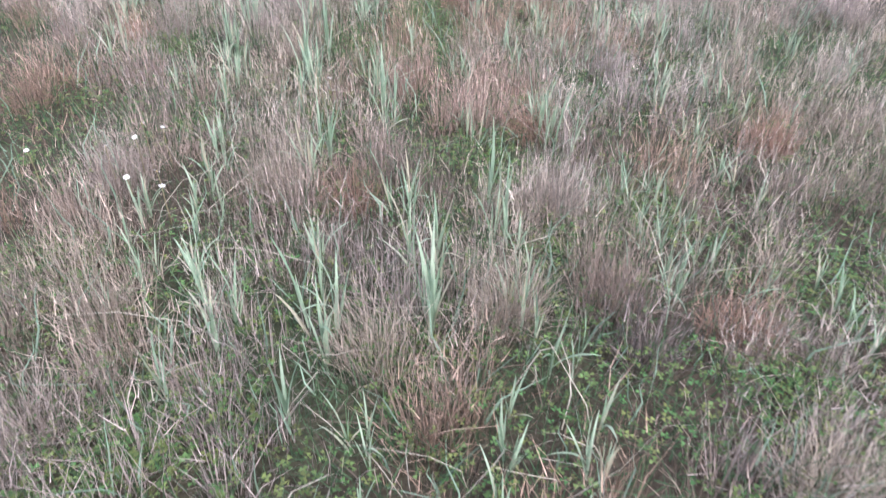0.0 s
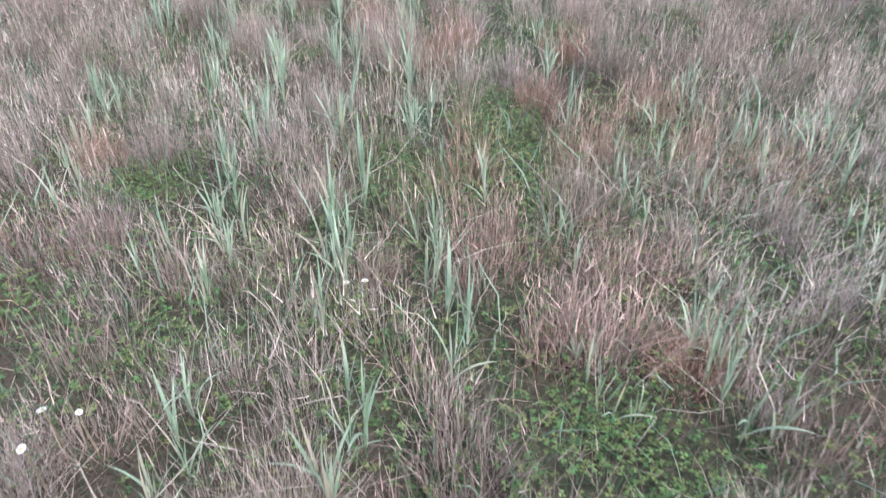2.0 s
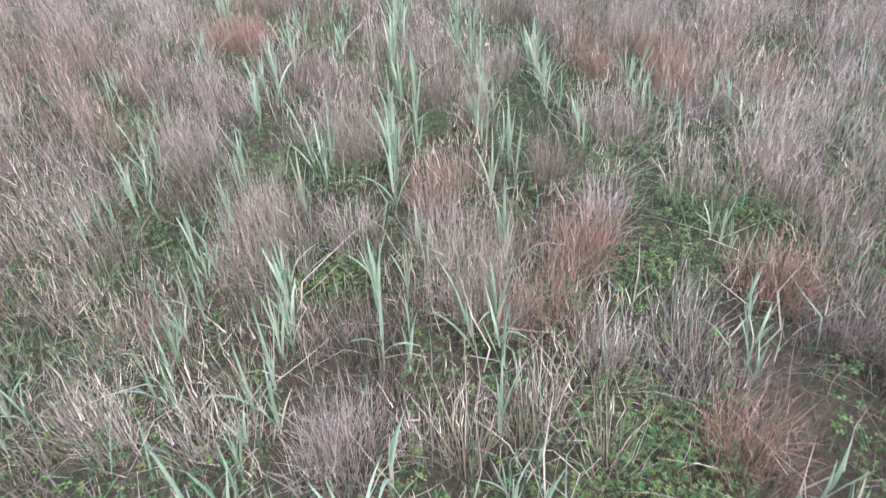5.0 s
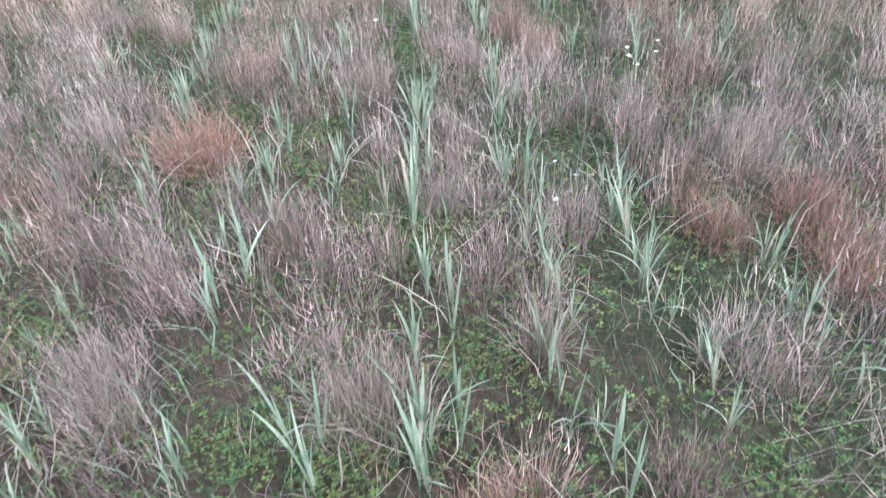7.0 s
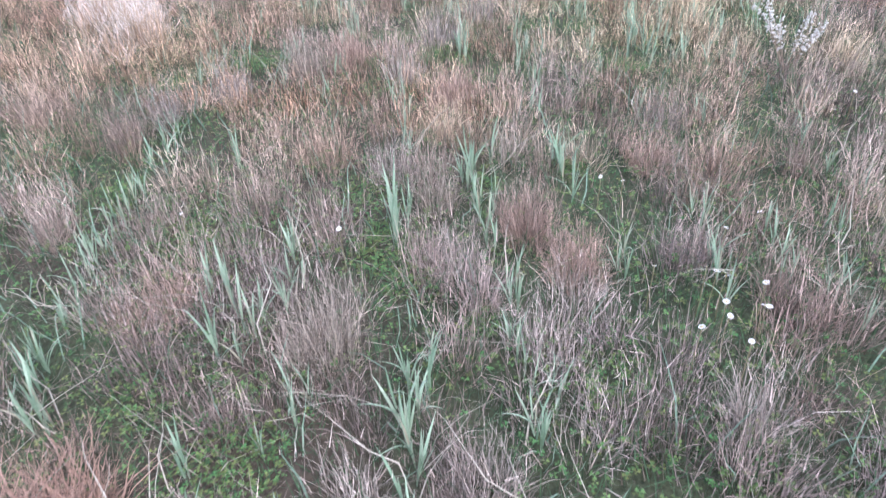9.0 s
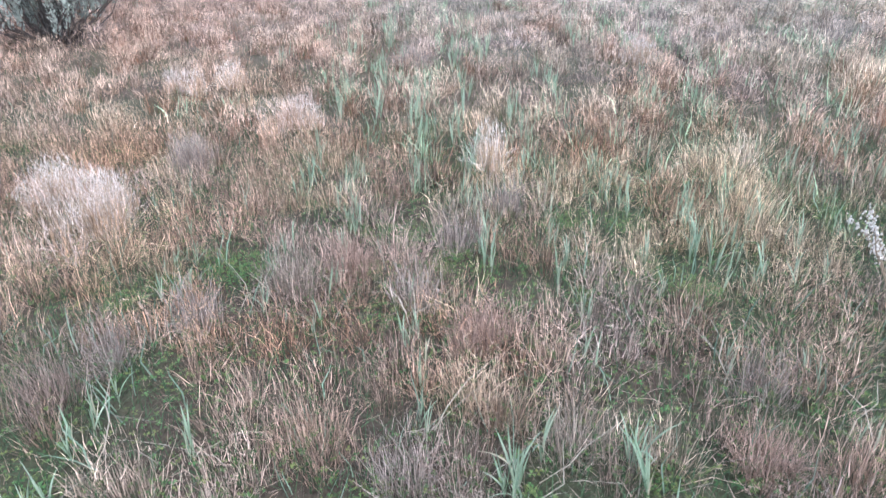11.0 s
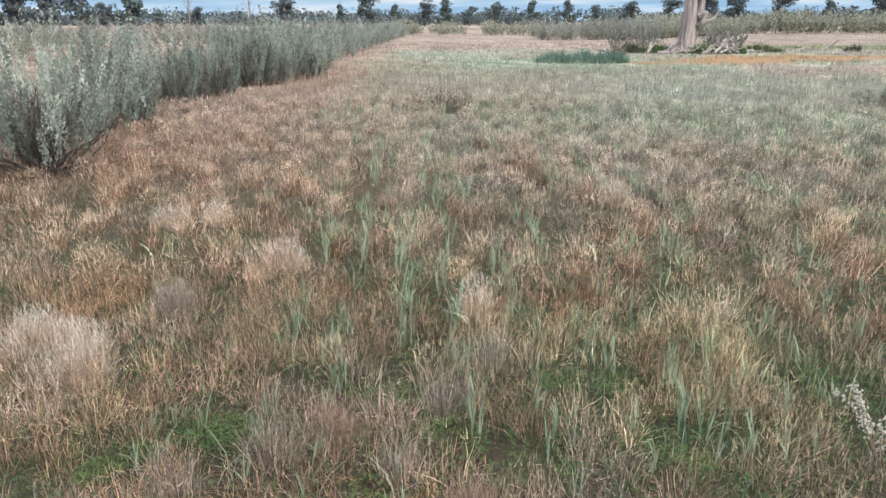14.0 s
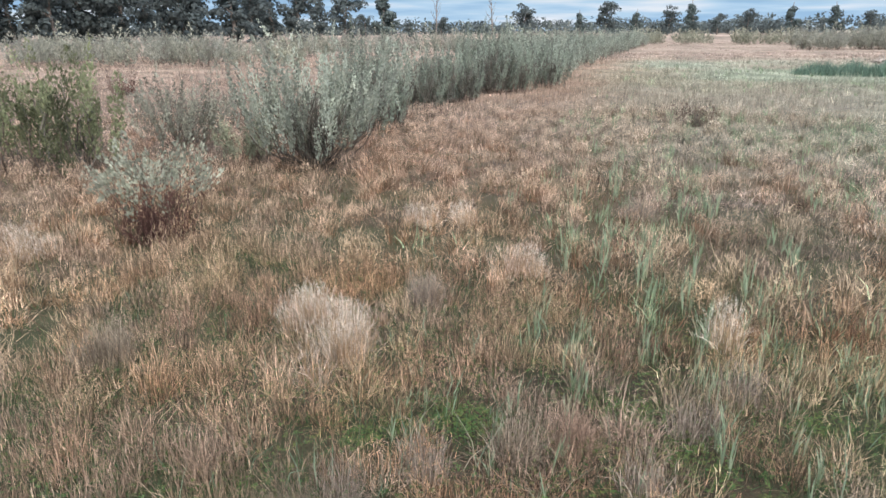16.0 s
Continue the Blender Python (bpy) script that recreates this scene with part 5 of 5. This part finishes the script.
def build_dead_tree(x, y):
    g = np.random.default_rng(9)
    tree = new("dead_tree")
    tree.matrix_basis = pose(x, y, 0)
    z = np.linspace(-0.1, 7.5, 22)
    t = np.clip(z / 7.5, 0, 1)
    main = np.stack([0.05 * z + 0.08 * np.sin(z), 0.05 * np.sin(z * 1.3), z], 1)
    part("trunk", trunk_mesh("trunk", main, 0.5 * (1 - 0.35 * t), 28, 3, M_DEADWOOD, 0.35), tree, "bleached fissured trunk with no bark")
    second = np.stack([0.42 + 0.09 * z, 0.2 + 0.04 * z, z * 0.5], 1)
    part("trunk", trunk_mesh("trunk", second, 0.32 * (1 - 0.4 * t), 22, 8, M_DEADWOOD, 0.3), tree, "second bleached stem leaning outwards")
    for k in range(5):
        a = g.uniform(0, 6.283)
        pts = bent(main[12 + k * 2], (math.cos(a), math.sin(a), 0.7), g.uniform(1.2, 2.6), 8, 0.15, g, 0.03)
        v, f, c = tube(pts, np.linspace(0.16, 0.03, 9), 8, 0.1, k)
        part("limb", make_mesh("limb", v, f, M_DEADWOOD, None, True), tree)
    for k, (low, turn, ln) in enumerate(((1.7, 0.1, 1.9), (2.3, 0.25, 1.5))):
        pts = bent((0.55 + 0.1 * low, 0.1, low), (math.cos(turn), -math.sin(turn), 0.75 - 0.2 * k), ln, 8, 0.32, g, 0.05)
        v, f, c = tube(pts, np.linspace(0.24, 0.035, 9), 10, 0.3, 40 + k)
        part("limb", make_mesh("limb", v, f, M_GREYWOOD, None, True), tree, "broken splintered limb stub")
    for k in range(7):
        a = k * 0.9 + g.uniform(-0.2, 0.2)
        pts = bent((0.5 * math.cos(a) + 0.4, 0.5 * math.sin(a), 0.3), (math.cos(a), math.sin(a), -0.12), g.uniform(1.0, 1.9), 7, 0.12, g)
        pts[:, 2] = np.maximum(pts[:, 2], -0.03)
        v, f, c = tube(pts, np.linspace(0.17, 0.03, 8), 8, 0.12, k)
        part("root", make_mesh("root", v, f, M_GREYWOOD, None, True), tree)
    tagged(tree, "large dead gum tree, bleached trunk and exposed roots", "dead tree")


TREE_X, TREE_Y = 8.7, 60.5
build_dead_tree(TREE_X, TREE_Y)


def fallen_branch(x, y, length, turn, rise, seed):
    g = np.random.default_rng(seed)
    ob = new("fallen_branch")
    ob.matrix_basis = pose(x, y, 0, 0, 0, turn)
    length *= 0.6
    pts = bent((0, 0, 0.06), (1, 0, rise), length, 10, 0.17, g, -0.02 if rise > 0.2 else 0)
    pts[:, 2] = np.maximum(pts[:, 2], 0.04)
    v, f, c = tube(pts, np.linspace(0.105, 0.03, 11), 7, 0.15, seed)
    part("bough", make_mesh("bough", v, f, M_GREYWOOD, None, True), ob)
    for k in range(4):
        p = pts[3 + k * 2 if 3 + k * 2 < 10 else 9]
        a = g.uniform(-1.6, 1.6)
        tw = bent(p, (math.cos(a), math.sin(a), g.uniform(0.1, 1.1)), length * g.uniform(0.25, 0.5), 6, 0.2, g)
        tw[:, 2] = np.maximum(tw[:, 2], 0.03)
        v, f, c = tube(tw, np.linspace(0.05, 0.014, 7), 6, 0.1, k)
        part("twig", make_mesh("twig", v, f, M_GREYWOOD, None, True), ob)
    tagged(ob, "bleached fallen branch lying by the dead tree", "branch", "fallen branches")


for i, (dx, dy, ln, turn, rise) in enumerate(((-5.2, -0.5, 2.4, 100, 0.6), (-4.9, -0.8, 2.6, 35, 0.7), (-5.6, -0.3, 1.6, 70, 0.9), (-2.2, -2.0, 2.6, 10, 0.25), (-1.8, -1.7, 2.2, -20, 0.35), (-2.5, -1.4, 2.0, 120, 0.8),
                                              (1.6, -1.4, 2.6, 25, 0.5), (2.0, -1.0, 2.8, 60, 0.7), (2.6, -1.6, 2.2, 150, 0.55), (3.2, -1.2, 2.4, 100, 0.7), (3.6, -0.8, 2.4, 30, 0.4), (1.2, -1.9, 1.8, 170, 0.3),
                                              (-1.4, -2.2, 1.8, 60, 0.7), (-0.9, -2.0, 2.0, 150, 0.5), (0.9, -2.0, 2.4, 40, 0.6), (2.2, -2.1, 1.9, 80, 0.9), (3.0, -1.9, 2.2, 140, 0.6), (1.7, -2.3, 2.0, 15, 0.4), (-2.9, -1.9, 1.6, 40, 0.5), (-5.5, -1.1, 2.2, -15, 0.3), (-1.1, -2.4, 2.6, 5, 0.35), (-1.9, -2.3, 2.3, -12, 0.2), (-0.4, -2.5, 2.2, 165, 0.45), (1.3, -2.6, 3.0, 55, 0.75), (2.4, -2.4, 2.6, 120, 0.8), (0.6, -2.3, 1.6, 20, 0.2), (8.5, 3.5, 2.2, 5, 0.05), (10.5, 4.6, 2.0, -10, 0.12))):
    fallen_branch(TREE_X + dx, TREE_Y + dy - 0.8, ln, turn, rise, 500 + i)


def rush_patch(x, y, rx, ry, tall, colour, count, seed, label):
    g = np.random.default_rng(seed)
    a, q = g.uniform(0, 6.283, count), np.sqrt(g.uniform(0, 1, count))
    px, py = np.cos(a) * q * rx, np.sin(a) * q * ry
    tint = np.array([colour]) * g.uniform(0.7, 1.3, count)[:, None]
    base = np.stack([px, py, 0 * px], 1)
    v, f, c = blade_arrays(base, tall * g.uniform(0.5, 1.1, count) * (1 - 0.5 * q * q) * (0.3 + 1.1 * value_noise(px + x, py + y, 0.6, 5)), g.uniform(0, 6.283, count), g.uniform(0, 0.35, count), g.uniform(0, 0.4, count), np.full(count, 0.035), tint)
    ob = new("rush_clump", make_mesh("rush_clump", v, f, M_HERB, c))
    ob.matrix_basis = pose(x, y, 0)
    tagged(ob, label, "rushes", "rush clumps")


rush_patch(0.8, 46.6, 2.5, 1.6, 0.85, (0.16, 0.245, 0.19), 2600, 1, "blue-green rushes in a low thick clump")
rush_patch(4.9, 59.0, 1.2, 0.9, 0.8, (0.085, 0.1, 0.06), 700, 2, "dark green rushes beside the dead tree")
rush_patch(6.6, 58.8, 1.0, 0.8, 0.9, (0.09, 0.17, 0.05), 700, 3, "bright green weeds beside the dead tree")
rush_patch(9.4, 58.4, 0.8, 0.7, 0.85, (0.1, 0.18, 0.06), 600, 4, "bright green weeds at the trunk's foot")
rush_patch(11.4, 58.4, 1.0, 0.6, 0.6, (0.1, 0.17, 0.06), 500, 5, "low green weeds among fallen branches")
rush_patch(14.3, 61.5, 1.6, 0.8, 0.8, (0.1, 0.13, 0.06), 900, 6, "dark green rushes on the bare ground")
rush_patch(20.9, 63.0, 0.6, 0.5, 0.8, (0.1, 0.1, 0.07), 350, 7, "lone dark rush clump on bare ground")

for i, (px, py, s) in enumerate(((4.4, 60.8, 0.9), (6.3, 61.3, 1.0), (10.9, 61.2, 1.05), (12.3, 61.6, 0.85), (3.0, 49.0, 0.5))):
    ob = make_shrub("dead_scrub", "pale grey scrub standing beside the bleached tree" if i < 4 else "reddish-brown dead scrub beside the rushes", "dead scrub", 700 + i, 2.0 * s, 2.4 * s, 34, 3, 26 if i < 4 else 5, 0.085, (0.285, 0.285, 0.25) if i < 4 else (0.24, 0.185, 0.16), bare=0.25, foot=0.3)
    ob.matrix_basis = pose(px, py, 0)

# ---- distant trees ----
def make_tree(seed, height, spread, colour, kind, fine=False):
    g = np.random.default_rng(seed)
    tree = new("distant_tree")
    z = np.linspace(0, height * (0.95 if kind == "cone" else 0.7), 9)
    pts = np.stack([0.03 * height * np.sin(z * 0.6 + seed), 0.02 * height * np.cos(z * 0.5), z], 1)
    v, f, c = tube(pts, np.linspace(0.03, 0.008, 9) * height, 8, 0.08, seed)
    part("trunk", make_mesh("trunk", v, f, M_BARK, None, True), tree)
    green = []
    count = 12
    for k in range(count):
        low = 0.05 if kind == "cone" or seed % 2 else 0.12
        t = low + (0.98 - low) * (k + g.uniform(0, 1)) / count
        reach = spread * (1.05 - t) if kind == "cone" else spread * (0.6 + 0.4 * math.sin(t * 3.0)) * g.uniform(0.45, 1.0)
        a = g.uniform(0, 6.283)
        h = t * height * 0.93
        start = np.array((np.interp(h, z, pts[:, 0]), np.interp(h, z, pts[:, 1]), min(h * 0.85, z[-1])))
        limb = bent(start, (math.cos(a), math.sin(a), 0.35 if kind == "cone" else 0.8), reach, 3, 0.12, g)
        v, f, c = tube(limb, np.linspace(0.01, 0.002, 4) * height, 4)
        part("limb", make_mesh("limb", v, f, M_BARK, None, True), tree)
        for j in range(3):
            m = 92 if fine else 50
            at = limb[j + 1] + g.normal(0, 0.05 * height, 3) * (0.4 if kind == "cone" else 1)
            out = g.normal(0, 1, (m, 3))
            out[:, 2] += 0.25
            out /= np.linalg.norm(out, axis=1)[:, None]
            size = np.array((0.12, 0.12, 0.075)) * height * g.uniform(0.6, 1.15) * (0.75 if kind == "cone" else 1)
            tint = np.array(colour) * g.uniform(0.8, 1.25) * g.uniform(0.88, 1.12, m)[:, None]
            green.append(leaf_cards(at + out * size * g.uniform(0.75, 1.1, m)[:, None], out, np.cross(out, g.normal(0, 1, (m, 3))), np.full(m, (0.042 if fine else 0.056) * height), tint, g, 0.36, 0.25))
    v, f, c = join(green)
    part("crown", make_mesh("crown", v, f, M_TREE, c), tree)
    return tagged(tree, "gum tree across the paddock, leaves tinted blue-grey for haze" if kind == "gum" else "conical tree on the horizon, leaves tinted blue-grey for haze", "tree", "distant trees")


# crown colours lightened and blued to paint in aerial haze
gums = [make_tree(600 + k, 10.0, 4.2, (0.115, 0.142, 0.145), "gum") for k in range(4)]
near_gums = [make_tree(631 + 2 * k, 10.0, 3.6, (0.098, 0.122, 0.126), "gum", True) for k in range(3)]
cones = [make_tree(620 + k, 10.0, 2.6, (0.11, 0.142, 0.14), "cone") for k in range(2)]
tree_places = []
g = random.Random(12)
for az, dist, tall, kind in ((62, 150, 19, 0), (60, 140, 15, 2), (58, 160, 17, 1), (56.5, 150, 14, 0), (54, 140, 13, 3), (51, 160, 16, 1), (48.2, 140, 11, 2), (45.6, 150, 12, 0), (40.5, 160, 12, 1), (35.5, 200, 10, 2), (32, 210, 7, 0), (28.5, 260, 6, 1), (55, 150, 20, 2), (52.5, 150, 17, 3), (49.5, 145, 15, 0), (47, 150, 18, 1), (44.5, 155, 17, 2), (42, 165, 17, 3), (39, 175, 18, 0),
                             (37, 170, 15, 1), (33.5, 230, 15, 2), (30.5, 240, 17, 4), (26, 300, 8, 3), (19.5, 300, 13, 2), (15.2, 290, 10, 5), (13.2, 290, 13, 0), (11, 290, 10, 4), (8.6, 300, 11, 1), (7, 280, 13, 5),
                             (5.2, 320, 9, 3), (3.2, 300, 10, 2), (0.3, 300, 12, 4), (-2.4, 300, 12, 5), (-4.5, 310, 9, 0), (-7, 290, 10, 3), (-10, 300, 12, 1), (-12.5, 280, 14, 2), (-14.5, 290, 13, 0),
                             (-17.5, 270, 12, 1), (-20.5, 290, 11, 4), (-23.5, 270, 14, 3), (-26, 280, 12, 2), (-29, 270, 13, 0)):
    a = radians(90 + az)
    tree_places.append((-1.7 + dist * math.cos(a), 8.2 + dist * math.sin(a), tall / (10 if az > 36 else 9.8), 6 + kind % 3 if az > 36 else kind))


def bare_tree(x, y, tall, seed):
    """A leafless tree: a forking trunk and thin rising limbs."""
    g = np.random.default_rng(seed)
    tree = new("bare_tree")
    tree.matrix_basis = pose(x, y, 0)
    pts = bent((0, 0, 0), (0.03, 0, 1), tall, 9, 0.05, g)
    v, f, c = tube(pts, np.linspace(0.022, 0.004, 10) * tall, 8, 0.08, seed)
    part("trunk", make_mesh("trunk", v, f, M_BARK, None, True), tree)
    for k in range(11):
        p = pts[3 + k % 6]
        a = k * 2.4 + g.uniform(-0.4, 0.4)
        limb = bent(p, (math.cos(a), math.sin(a), 1.5), tall * g.uniform(0.18, 0.36), 6, 0.12, g, 0.06)
        v, f, c = tube(limb, np.linspace(0.008, 0.002, 7) * tall, 6, 0.1, k)
        part("limb", make_mesh("limb", v, f, M_BARK, None, True), tree)
    tagged(tree, "pale leafless tree standing behind the hedge", "tree", "bare trees")


bare_tree(-68.5, 142.5, 8.5, 71)
bare_tree(-57.8, 147.3, 9.0, 72)


def far_woodland():
    """The unbroken line of trees on the horizon."""
    g = np.random.default_rng(640)
    n, k = 700, 44
    az = np.radians(90 + g.uniform(-40, 68, n))
    dist = g.uniform(380, 460, n)
    tall = 4.6 + 7.0 * value_noise(np.degrees(az), dist * 0, 1.1, 3) * g.uniform(0.3, 1.1, n)
    centre = np.stack([-1.7 + dist * np.cos(az), 8.2 + dist * np.sin(az), tall * 0.5], 1)
    size = np.repeat(np.stack([tall * 0.75, tall * 0.75, tall * 0.48], 1), k, 0)
    out = g.normal(0, 1, (n * k, 3))
    out /= np.linalg.norm(out, axis=1)[:, None]
    p = np.repeat(centre, k, 0) + out * size * g.uniform(0.7, 1.05, n * k)[:, None]
    # pale bluish leaf tint carries the distance haze
    tint = np.repeat(np.array((0.115, 0.142, 0.145)) * g.uniform(0.75, 1.25, n)[:, None], k, 0)
    v, f, c = leaf_cards(p, out, np.cross(out, g.normal(0, 1, (n * k, 3))), np.full(n * k, 1.7), tint, g, 0.36, 0.25)
    ob = new("far_woodland", make_mesh("far_woodland", v, f, M_TREE, c))
    tagged(ob, "line of woodland along the horizon, haze mixed into its blue-green tint", "woodland", kind="stuff")


far_woodland()
kinds = gums + cones + near_gums
for px, py, s, k in tree_places:
    copy_thing(kinds[k], pose(px, py, 0, 0, 0, g.uniform(0, 360)) @ Matrix.Diagonal((s * 1.1, s * 1.1, s, 1)))
for i, k in enumerate(kinds):
    a = radians(90 + 65 + i * 2.2)
    k.matrix_basis = pose(-1.7 + 170 * math.cos(a), 8.2 + 170 * math.sin(a), 0)
